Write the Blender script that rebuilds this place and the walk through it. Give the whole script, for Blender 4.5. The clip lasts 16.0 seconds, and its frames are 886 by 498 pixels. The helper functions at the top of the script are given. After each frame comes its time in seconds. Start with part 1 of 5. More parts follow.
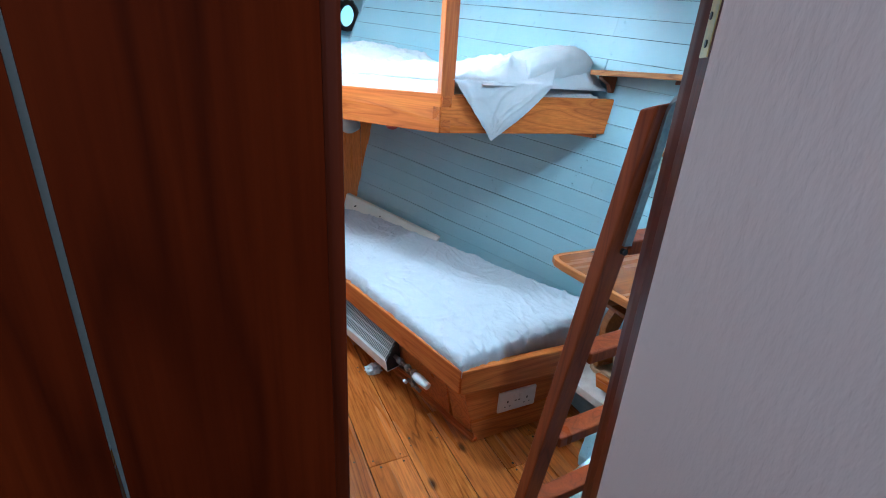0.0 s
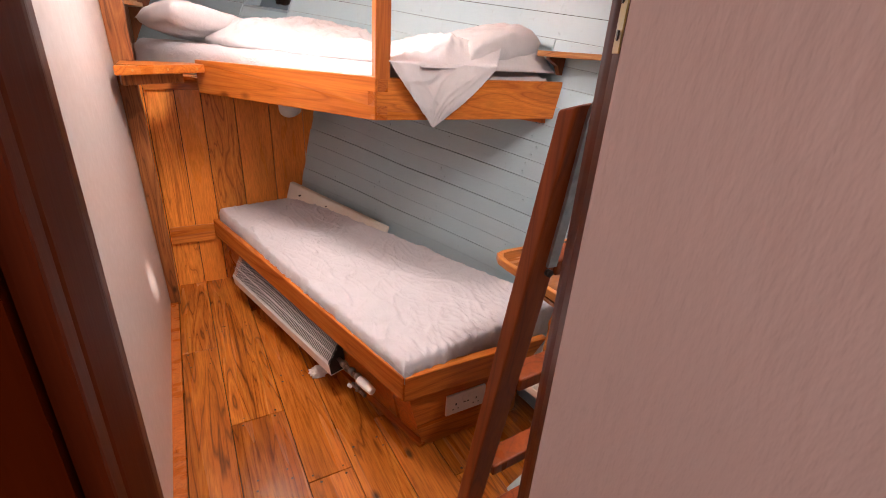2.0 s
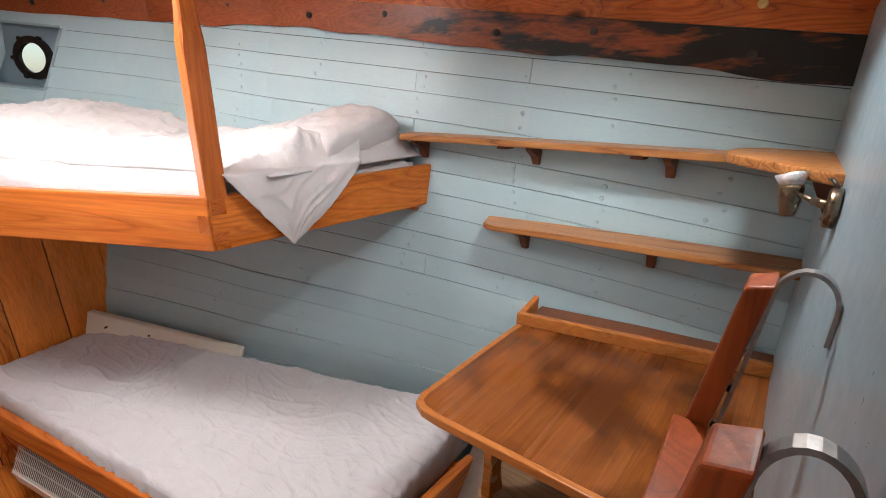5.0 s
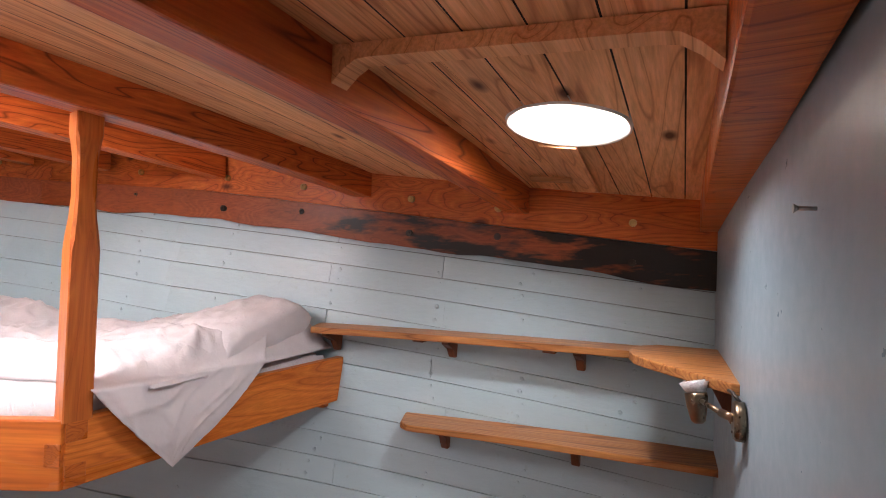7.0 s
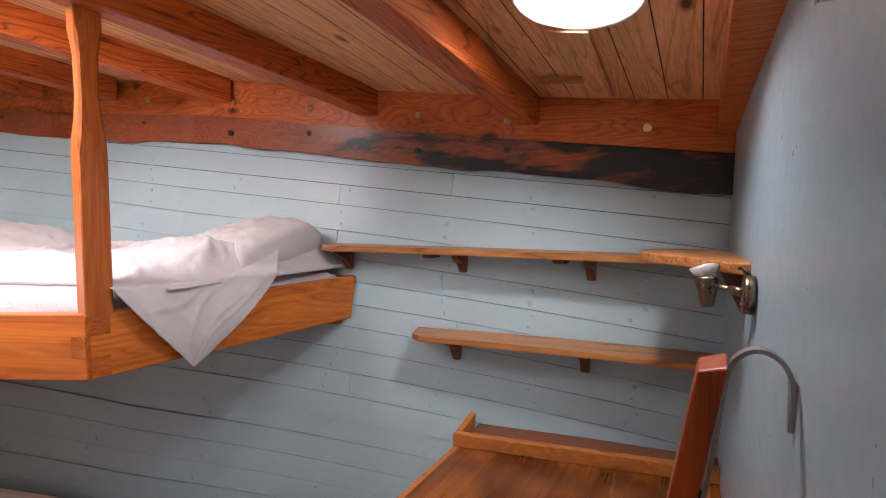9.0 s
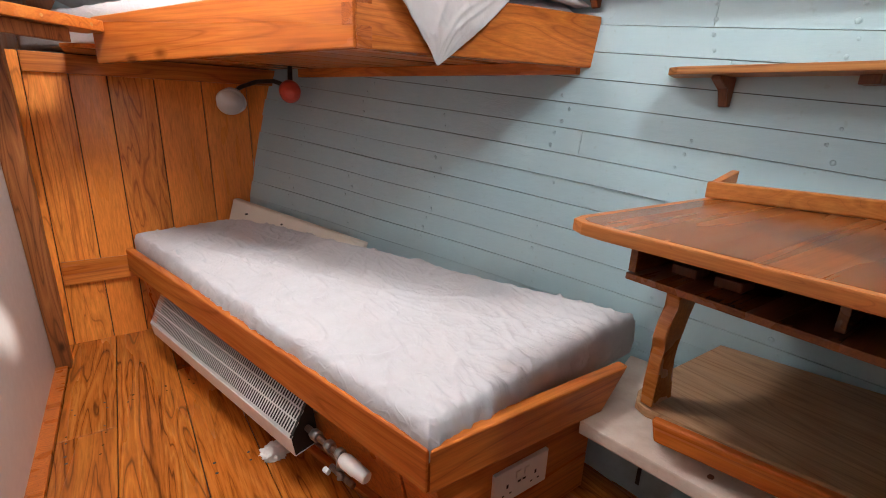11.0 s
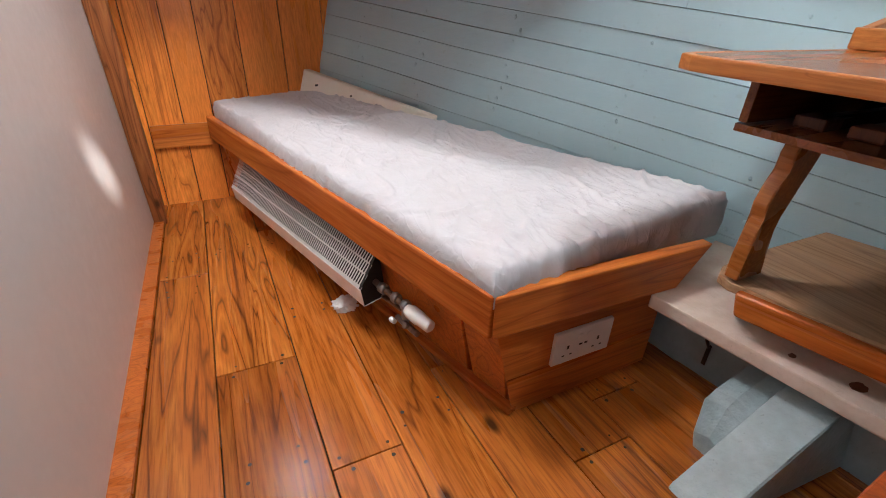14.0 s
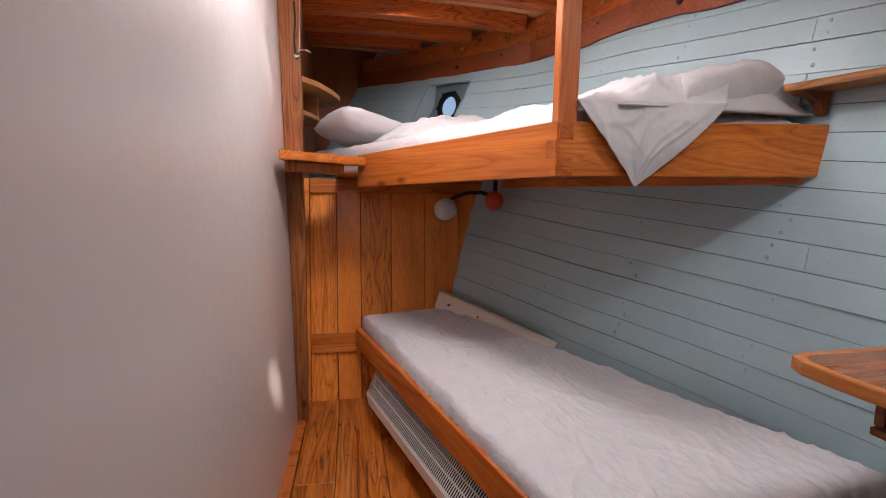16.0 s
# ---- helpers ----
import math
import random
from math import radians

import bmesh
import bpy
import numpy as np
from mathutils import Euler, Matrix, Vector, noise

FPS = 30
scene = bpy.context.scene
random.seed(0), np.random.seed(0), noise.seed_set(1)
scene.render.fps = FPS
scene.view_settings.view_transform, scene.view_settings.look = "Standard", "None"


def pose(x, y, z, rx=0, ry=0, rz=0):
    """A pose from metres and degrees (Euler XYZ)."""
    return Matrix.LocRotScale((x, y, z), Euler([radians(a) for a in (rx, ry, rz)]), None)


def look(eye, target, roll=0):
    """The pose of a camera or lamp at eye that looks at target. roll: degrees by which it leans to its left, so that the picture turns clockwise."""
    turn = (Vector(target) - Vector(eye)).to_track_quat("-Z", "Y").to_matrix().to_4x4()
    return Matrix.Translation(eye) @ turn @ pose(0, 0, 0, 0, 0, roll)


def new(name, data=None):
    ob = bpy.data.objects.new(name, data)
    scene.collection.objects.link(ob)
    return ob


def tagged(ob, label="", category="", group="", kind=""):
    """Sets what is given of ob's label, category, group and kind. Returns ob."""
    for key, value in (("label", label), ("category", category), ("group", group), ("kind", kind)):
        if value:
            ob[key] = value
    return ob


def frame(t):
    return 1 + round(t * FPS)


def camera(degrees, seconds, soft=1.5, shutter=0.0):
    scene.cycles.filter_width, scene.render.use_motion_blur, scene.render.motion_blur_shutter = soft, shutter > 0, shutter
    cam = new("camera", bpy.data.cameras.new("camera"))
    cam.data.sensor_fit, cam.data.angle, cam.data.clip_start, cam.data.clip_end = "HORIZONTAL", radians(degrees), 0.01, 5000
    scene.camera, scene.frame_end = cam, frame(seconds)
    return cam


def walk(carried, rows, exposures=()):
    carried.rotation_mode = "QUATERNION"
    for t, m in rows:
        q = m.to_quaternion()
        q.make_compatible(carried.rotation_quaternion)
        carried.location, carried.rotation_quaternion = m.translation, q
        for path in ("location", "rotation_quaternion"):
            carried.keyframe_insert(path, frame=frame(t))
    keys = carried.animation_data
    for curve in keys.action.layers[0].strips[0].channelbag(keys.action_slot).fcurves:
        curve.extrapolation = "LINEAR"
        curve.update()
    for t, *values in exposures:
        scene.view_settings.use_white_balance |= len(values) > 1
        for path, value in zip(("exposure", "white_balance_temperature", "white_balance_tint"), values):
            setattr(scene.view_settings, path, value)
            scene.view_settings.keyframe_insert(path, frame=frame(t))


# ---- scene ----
cam = camera(88.2, 16.0, 1.0)
PATH = [
    (0, (0.336, 0.208, 1.512), (1.151, 1.877, 0.77), 3.8),
    (0.5, (0.396, 0.226, 1.515), (1.253, 1.857, 0.739), 3.5),
    (1, (0.434, 0.255, 1.525), (1.345, 1.841, 0.718), 3.7),
    (1.5, (0.46, 0.275, 1.523), (1.395, 1.846, 0.711), 4.2),
    (2, (0.494, 0.29, 1.536), (1.424, 1.861, 0.72), 4.1),
    (2.5, (0.529, 0.313, 1.57), (1.402, 1.918, 0.757), 3.4),
    (3, (0.55, 0.42, 1.573), (1.382, 2.058, 0.782), 3.1),
    (3.5, (0.545, 0.566, 1.602), (1.521, 2.121, 0.81), 2.1),
    (4, (0.586, 0.627, 1.627), (1.757, 2.047, 0.843), 0.8),
    (4.2, (0.59, 0.65, 1.645), (1.814, 2.026, 0.865), 0.2),
    (6.3, (0.663, 0.801, 1.791), (2.426, 1.717, 1.556), 2.5),
    (6.5, (0.659, 0.798, 1.799), (2.425, 1.726, 1.66), 2.2),
    (7, (0.648, 0.791, 1.814), (2.415, 1.729, 1.851), 1.8),
    (7.5, (0.652, 0.787, 1.821), (2.411, 1.728, 1.967), 1.7),
    (8, (0.652, 0.789, 1.8), (2.409, 1.735, 1.943), 1.3),
    (8.5, (0.65, 0.768, 1.75), (2.399, 1.738, 1.766), 0.6),
    (9, (0.665, 0.773, 1.657), (2.398, 1.761, 1.51), 0.8),
    (9.5, (0.683, 0.821, 1.528), (2.378, 1.847, 1.257), 2.1),
    (10, (0.659, 0.852, 1.306), (2.204, 2.088, 1.012), 3.3),
    (10.2, (0.651, 0.839, 1.246), (2.098, 2.181, 0.923), 2.7),
    (12.3, (0.625, 0.869, 0.953), (1.49, 2.417, 0.029), 3.7),
    (12.5, (0.623, 0.866, 0.946), (1.482, 2.408, 0.006), 3.6),
    (13, (0.623, 0.86, 0.947), (1.479, 2.397, -0.005), 3.5),
    (13.5, (0.631, 0.857, 0.948), (1.473, 2.396, -0.01), 3.1),
    (14, (0.624, 0.852, 0.948), (1.429, 2.408, -0.017), 2.4),
    (14.5, (0.609, 0.843, 0.964), (1.354, 2.432, 0.006), 1.7),
    (15, (0.578, 0.825, 1.026), (1.213, 2.557, 0.253), 2.4),
    (15.3, (0.597, 0.793, 1.067), (1.099, 2.647, 0.509), 2.3),
    (15.5, (0.571, 0.794, 1.109), (1.056, 2.67, 0.615), 2.1),
    (16, (0.574, 0.761, 1.174), (0.972, 2.707, 0.941), 0.8),
]
EXPOSURES = [(0.0, 0.66, 4200, -13), (0.5, 0.62, 5900, 8), (1.2, 0.58, 7100, 23), (2.5, 0.55, 7100, 25), (3.5, 0.50, 6300, 11), (4.2, 0.46, 6300, 8), (7.0, 0.1, 6500, 23), (9.0, 0.06, 6400, 21), (10.0, 0.36, 6300, 12), (12.5, 0.74, 5950, 7), (14.0, 0.74, 5950, 7), (15.5, 0.22, 6200, 13), (16.0, 0.0, 6300, 17)]

walk(cam, [(t, look(eye, target, roll)) for t, eye, target, roll in PATH], EXPOSURES)

# ---- world, sun and daylight ----
SUN_WAY = Vector((-1.39, 1.58, -1.70)).normalized()
world = bpy.data.worlds.new("sky")
scene.world = world
world.use_nodes = True
wn = world.node_tree
sky = wn.nodes.new("ShaderNodeTexSky")
sky.sky_type, sky.sun_disc = "NISHITA", False
sky.sun_elevation = math.asin(-SUN_WAY.z)
sky.sun_rotation = math.atan2(-SUN_WAY.x, -SUN_WAY.y)
wn.links.new(sky.outputs[0], wn.nodes["Background"].inputs[0])
wn.nodes["Background"].inputs[1].default_value = 0.12


def lamp(name, kind, m, energy, colour, **sizes):
    data = bpy.data.lights.new(name, kind)
    data.energy, data.color = energy, colour
    for key, value in sizes.items():
        if key == "size":
            data.size = value
        elif key == "size_y":
            data.shape, data.size_y = "RECTANGLE", value
        elif key == "angle":
            data.angle = value
        elif key == "disk":
            data.shape, data.size = "DISK", value
    ob = new(name, data)
    ob.matrix_world = m
    return ob


D2_X, D2_Y, D3_X, D3_Y, D4_X, D4_Y = 0.72, 2.27, 0.64, 1.45, 0.76, 3.52
SKY_X, SKY_Y, SKY_Z, SKY_R = 1.67, 1.03, 2.12, 0.135
sun = lamp("sun", "SUN", look((0, 0, 0), SUN_WAY), 5.0, (1.0, 0.94, 0.86), angle=radians(1.8))
# daylight entering at the deck lights
lamp("skylight_daylight", "AREA", look((SKY_X, SKY_Y, SKY_Z + 0.085), (SKY_X - 0.1, SKY_Y + 0.1, 0)), 26.0, (1.0, 0.97, 0.93), disk=0.24)
lamp("deck_light_daylight", "AREA", look((D2_X, D2_Y, 2.235), (D2_X + 0.12, D2_Y + 0.30, 0)), 23.0, (1.0, 0.95, 0.90), disk=0.34)
# fill lamp added near the doorway, under an opening made for it
lamp("door_deck_daylight", "AREA", look((D3_X, D3_Y, 2.205), (0.95, 2.75, 0.5)), 9.5, (1.0, 0.96, 0.92), disk=0.30)
lamp("bunk_deck_daylight", "AREA", look((D4_X, D4_Y, 2.265), (D4_X + 0.3, D4_Y - 0.05, 0)), 3.0, (1.0, 0.96, 0.92), disk=0.22)
# two unseen fill lamps added in the passage: into the cabin, onto the door
lamp("passage_daylight", "AREA", look((0.62, -1.1, 1.95), (0.85, 1.6, 0.55)), 6.0, (1.0, 0.93, 0.87), size=0.6, size_y=0.5)
lamp("companionway_daylight", "AREA", look((-0.5, 0.0, 1.9), (0.85, 0.25, 1.1)), 5.2, (1.0, 0.95, 0.92), size=0.5, size_y=0.5)

# ---- materials ----


def material(name):
    m = bpy.data.materials.new(name)
    m.use_nodes = True
    nt = m.node_tree
    return m, nt, nt.nodes["Principled BSDF"]


def node(nt, kind, **sets):
    n = nt.nodes.new(kind)
    for key, value in sets.items():
        n.inputs[key.replace("_", " ")].default_value = value
    return n


def ramp(nt, fac, stops):
    r = nt.nodes.new("ShaderNodeValToRGB")
    while len(r.color_ramp.elements) < len(stops):
        r.color_ramp.elements.new(0.5)
    for e, (p, c) in zip(r.color_ramp.elements, stops):
        e.position, e.color = p, (*c, 1)
    nt.links.new(fac, r.inputs[0])
    return r


def mix(nt, fac, a, b, blend="MIX"):
    n = nt.nodes.new("ShaderNodeMix")
    n.data_type, n.blend_type = "RGBA", blend
    for sock, v in ((n.inputs[0], fac), (n.inputs[6], a), (n.inputs[7], b)):
        if hasattr(v, "is_output"):
            nt.links.new(v, sock)
        elif isinstance(v, tuple):
            sock.default_value = (*v, 1)
        else:
            sock.default_value = v
    return n.outputs[2]


def bump(nt, bsdf, height, strength=0.2, distance=0.004):
    b = nt.nodes.new("ShaderNodeBump")
    b.inputs["Strength"].default_value, b.inputs["Distance"].default_value = strength, distance
    nt.links.new(height, b.inputs["Height"])
    nt.links.new(b.outputs[0], bsdf.inputs["Normal"])
    return b


def wood(name, light, mid, dark, grain="y", rough=0.38, knots=0.5, vary=0.5, coat=0.10, scale=1.0, even=0.5, lines=0.46, shine=0.35, stretch=0.12, flame=False, rings_of=13.0, turn=0.0):
    """Varnished timber: long grain along one object axis, growth rings, knots, shade that differs from piece to piece."""
    m, nt, b = material(name)
    tc = nt.nodes.new("ShaderNodeTexCoord")
    info = nt.nodes.new("ShaderNodeObjectInfo")
    shift = nt.nodes.new("ShaderNodeVectorMath")
    shift.operation = "MULTIPLY_ADD"
    comb = nt.nodes.new("ShaderNodeCombineXYZ")
    for i in range(3):
        nt.links.new(info.outputs["Random"], comb.inputs[i])
    shift.inputs[1].default_value = (7.3, 11.7, 5.1)
    nt.links.new(comb.outputs[0], shift.inputs[0])
    place = tc.outputs["Object"]
    if turn:
        spun = nt.nodes.new("ShaderNodeMapping")
        spun.inputs["Rotation"].default_value = (0, 0, radians(turn))
        nt.links.new(place, spun.inputs[0])
        place = spun.outputs[0]
    nt.links.new(place, shift.inputs[2])
    mp = nt.nodes.new("ShaderNodeMapping")
    k = {"x": (stretch, 1, 1), "y": (1, stretch, 1), "z": (1, 1, stretch)}[grain]
    mp.inputs["Scale"].default_value = tuple(9 * scale * v for v in k)
    nt.links.new(shift.outputs[0], mp.inputs[0])
    warp = node(nt, "ShaderNodeTexNoise", Scale=0.9, Detail=2.0, Roughness=0.5)
    nt.links.new(mp.outputs[0], warp.inputs["Vector"])
    rings = node(nt, "ShaderNodeTexNoise", Scale=1.3, Detail=2.2 if flame else 1.0, Roughness=0.4, Distortion=0.6)
    nt.links.new(mp.outputs[0], rings.inputs["Vector"])
    wave = nt.nodes.new("ShaderNodeMath")
    wave.operation = "MULTIPLY"
    wave.inputs[1].default_value = rings_of
    nt.links.new(rings.outputs[0], wave.inputs[0])
    frac = nt.nodes.new("ShaderNodeMath")
    frac.operation = "PINGPONG"
    frac.inputs[1].default_value = 0.5
    nt.links.new(wave.outputs[0], frac.inputs[0])
    fine = nt.nodes.new("ShaderNodeMapping")
    fine.inputs["Scale"].default_value = tuple((160 if v == 1 else 5) * scale for v in k)
    nt.links.new(shift.outputs[0], fine.inputs[0])
    fib = node(nt, "ShaderNodeTexNoise", Scale=1.0, Detail=3.0, Roughness=0.6)
    nt.links.new(fine.outputs[0], fib.inputs["Vector"])
    base = ramp(nt, frac.outputs[0], [(0.0, light), (0.26, mid), (lines, mid), (0.5, dark)])
    if flame:
        spin = nt.nodes.new("ShaderNodeMath")
        spin.operation = "MULTIPLY"
        spin.inputs[1].default_value = 17.3
        nt.links.new(info.outputs["Random"], spin.inputs[0])
        part_of = nt.nodes.new("ShaderNodeMath")
        part_of.operation = "FRACT"
        nt.links.new(spin.outputs[0], part_of.inputs[0])
        plainness = ramp(nt, part_of.outputs[0], [(0.0, (0.04,) * 3), (0.45, (even,) * 3), (1.0, (min(1, even * 1.9),) * 3)])
        soft = mix(nt, plainness.outputs[0], base.outputs[0], mid)
    else:
        soft = mix(nt, even, base.outputs[0], mid)
    fibre = ramp(nt, fib.outputs[0], [(0.34, (0.55, 0.47, 0.40)), (0.56, (1.1, 1.1, 1.1))] if flame and grain == "y" else [(0.3, (0.72, 0.68, 0.62)), (0.62, (1.08, 1.08, 1.08))])
    col = mix(nt, 0.7, soft, fibre.outputs[0], "MULTIPLY")
    big = ramp(nt, warp.outputs[0], [(0.3, (0.48, 0.40, 0.34) if flame and grain == "y" else (0.74, 0.68, 0.6)), (0.62, (1.12, 1.12, 1.1))])
    col = mix(nt, 0.55, col, big.outputs[0], "MULTIPLY")
    tone = ramp(nt, info.outputs["Random"], [(0.0, (0.66, 0.58, 0.5)), (0.5, (1, 1, 1)), (1.0, (1.16, 1.14, 1.06))])
    col = mix(nt, vary, col, tone.outputs[0], "MULTIPLY")
    if knots > 0:
        km = nt.nodes.new("ShaderNodeMapping")
        km.inputs["Scale"].default_value = tuple((5.5 if v == 1 else 2.6) * scale for v in k)
        nt.links.new(shift.outputs[0], km.inputs[0])
        vor = node(nt, "ShaderNodeTexVoronoi", Scale=1.0, Randomness=1.0)
        nt.links.new(km.outputs[0], vor.inputs["Vector"])
        kr = ramp(nt, vor.outputs["Distance"], [(0.04, (1, 1, 1)), (0.11, (0.0, 0.0, 0.0))])
        kf = nt.nodes.new("ShaderNodeMath")
        kf.operation = "MULTIPLY"
        kf.inputs[1].default_value = knots
        nt.links.new(kr.outputs[0], kf.inputs[0])
        col = mix(nt, kf.outputs[0], col, tuple(0.35 * c for c in dark))
    nt.links.new(col, b.inputs["Base Color"])
    rr = ramp(nt, warp.outputs[0], [(0.3, (rough * 0.75,) * 3), (0.75, (min(1, rough * 1.35),) * 3)])
    nt.links.new(rr.outputs[0], b.inputs["Roughness"])
    b.inputs["Coat Weight"].default_value, b.inputs["Coat Roughness"].default_value = coat, 0.18
    b.inputs["Specular IOR Level"].default_value = shine
    bump(nt, b, fib.outputs[0], 0.12, 0.002)
    return m


def paint(name, colour, rough=0.35, lumps=0.3, dirt=(0.6, 0.55, 0.5), dirt_amount=0.25, scale=1.0, coat=0.0, brush=(30, 30, 30), chips=0.5):
    m, nt, b = material(name)
    tc = nt.nodes.new("ShaderNodeTexCoord")
    big = node(nt, "ShaderNodeTexNoise", Scale=2.2 * scale, Detail=4.0, Roughness=0.6)
    nt.links.new(tc.outputs["Object"], big.inputs["Vector"])
    mp = nt.nodes.new("ShaderNodeMapping")
    mp.inputs["Scale"].default_value = brush
    nt.links.new(tc.outputs["Object"], mp.inputs[0])
    fine = node(nt, "ShaderNodeTexNoise", Scale=1.0, Detail=4.0, Roughness=0.65)
    nt.links.new(mp.outputs[0], fine.inputs["Vector"])
    spots = node(nt, "ShaderNodeTexNoise", Scale=38.0 * scale, Detail=1.0)
    nt.links.new(tc.outputs["Object"], spots.inputs["Vector"])
    info = nt.nodes.new("ShaderNodeObjectInfo")
    f = ramp(nt, big.outputs[0], [(0.35, (0, 0, 0)), (0.8, (1, 1, 1))])
    fm = nt.nodes.new("ShaderNodeMath")
    fm.operation = "MULTIPLY"
    fm.inputs[1].default_value = dirt_amount
    nt.links.new(f.outputs[0], fm.inputs[0])
    col = mix(nt, fm.outputs[0], colour, tuple(a * c for a, c in zip(colour, dirt)))
    if chips > 0:
        s = ramp(nt, spots.outputs[0], [(0.70, (1, 1, 1)), (0.78, (0.8, 0.78, 0.75))])
        col = mix(nt, chips, col, s.outputs[0], "MULTIPLY")
    tone = ramp(nt, info.outputs["Random"], [(0.0, (0.93, 0.94, 0.95)), (1.0, (1.04, 1.03, 1.02))])
    col = mix(nt, 0.7, col, tone.outputs[0], "MULTIPLY")
    nt.links.new(col, b.inputs["Base Color"])
    rr = ramp(nt, fine.outputs[0], [(0.3, (rough * 0.8,) * 3), (0.7, (min(1, rough * 1.25),) * 3)])
    nt.links.new(rr.outputs[0], b.inputs["Roughness"])
    b.inputs["Coat Weight"].default_value = coat
    bump(nt, b, fine.outputs[0], lumps, 0.003)
    return m


def plain(name, colour, rough=0.5, metal=0.0, wear=0.2, scale=40.0, bumpy=0.1):
    m, nt, b = material(name)
    tc = nt.nodes.new("ShaderNodeTexCoord")
    n = node(nt, "ShaderNodeTexNoise", Scale=scale, Detail=4.0, Roughness=0.6)
    nt.links.new(tc.outputs["Object"], n.inputs["Vector"])
    c = ramp(nt, n.outputs[0], [(0.3, tuple(v * (1 - wear) for v in colour)), (0.7, tuple(min(1, v * (1 + wear * 0.4)) for v in colour))])
    nt.links.new(c.outputs[0], b.inputs["Base Color"])
    b.inputs["Metallic"].default_value = metal
    r = ramp(nt, n.outputs[0], [(0.3, (rough * 0.8,) * 3), (0.7, (min(1, rough * 1.2),) * 3)])
    nt.links.new(r.outputs[0], b.inputs["Roughness"])
    bump(nt, b, n.outputs[0], bumpy, 0.001)
    return m


def cloth(name, colour, creased=1.0):
    m, nt, b = material(name)
    tc = nt.nodes.new("ShaderNodeTexCoord")
    n = node(nt, "ShaderNodeTexNoise", Scale=16.0, Detail=5.0, Roughness=0.6, Distortion=0.3)
    nt.links.new(tc.outputs["Object"], n.inputs["Vector"])
    w = node(nt, "ShaderNodeTexNoise", Scale=900.0, Detail=1.0)
    nt.links.new(tc.outputs["Object"], w.inputs["Vector"])
    c = ramp(nt, n.outputs[0], [(0.3, tuple(v * 0.93 for v in colour)), (0.7, colour)])
    nt.links.new(c.outputs[0], b.inputs["Base Color"])
    b.inputs["Roughness"].default_value = 0.85
    b.inputs["Sheen Weight"].default_value = 0.15
    add = nt.nodes.new("ShaderNodeMath")
    add.operation = "MULTIPLY_ADD"
    add.inputs[1].default_value = 0.05
    nt.links.new(w.outputs[0], add.inputs[0])
    nt.links.new(n.outputs[0], add.inputs[2])
    height = add.outputs[0]
    for scale, warp, stretch, amount, width in ((6.5, 0.9, (1, 1, 1), 0.14, 0.05), (7.0, 1.3, (1.9, 0.55, 1.0), 0.20, 0.045), (17.0, 0.8, (0.8, 1.4, 1.0), 0.06, 0.07)):
        mp = nt.nodes.new("ShaderNodeMapping")
        mp.inputs["Scale"].default_value, mp.inputs["Rotation"].default_value = stretch, (0, 0, 0.25)
        nt.links.new(tc.outputs["Object"], mp.inputs[0])
        folds = node(nt, "ShaderNodeTexNoise", Scale=scale, Detail=2.0, Roughness=0.5, Distortion=warp)
        nt.links.new(mp.outputs[0], folds.inputs["Vector"])
        lines = ramp(nt, folds.outputs[0], [(0.5 - width, (0, 0, 0)), (0.5, (1, 1, 1)), (0.5 + width, (0, 0, 0))])
        both = nt.nodes.new("ShaderNodeMath")
        both.operation = "MULTIPLY_ADD"
        both.inputs[1].default_value = amount * creased
        nt.links.new(lines.outputs[0], both.inputs[0])
        nt.links.new(height, both.inputs[2])
        height = both.outputs[0]
    bump(nt, b, height, 0.28, 0.012)
    return m


def charred(name):
    """Stained timber, scorched black in long patches, more towards its near end."""
    m = wood(name, (0.36, 0.10, 0.03), (0.27, 0.065, 0.02), (0.13, 0.03, 0.012), "y", 0.42, 0.4, 0.0)
    nt = m.node_tree
    b = nt.nodes["Principled BSDF"]
    old = b.inputs["Base Color"].links[0].from_socket
    tc = nt.nodes.new("ShaderNodeTexCoord")
    mp = nt.nodes.new("ShaderNodeMapping")
    mp.inputs["Scale"].default_value = (9, 2.2, 13)
    nt.links.new(tc.outputs["Object"], mp.inputs[0])
    n = node(nt, "ShaderNodeTexNoise", Scale=1.0, Detail=5.0, Roughness=0.62)
    nt.links.new(mp.outputs[0], n.inputs["Vector"])
    sep = nt.nodes.new("ShaderNodeSeparateXYZ")
    nt.links.new(tc.outputs["Object"], sep.inputs[0])
    grow = nt.nodes.new("ShaderNodeMapRange")
    grow.inputs["From Min"].default_value, grow.inputs["From Max"].default_value = 2.6, 0.75
    grow.inputs["To Min"].default_value, grow.inputs["To Max"].default_value = -0.13, 0.17
    nt.links.new(sep.outputs[1], grow.inputs["Value"])
    add = nt.nodes.new("ShaderNodeMath")
    nt.links.new(n.outputs[0], add.inputs[0])
    nt.links.new(grow.outputs[0], add.inputs[1])
    r = ramp(nt, add.outputs[0], [(0.50, (0, 0, 0)), (0.60, (1, 1, 1))])
    nt.links.new(mix(nt, r.outputs[0], old, (0.012, 0.010, 0.009)), b.inputs["Base Color"])
    return m


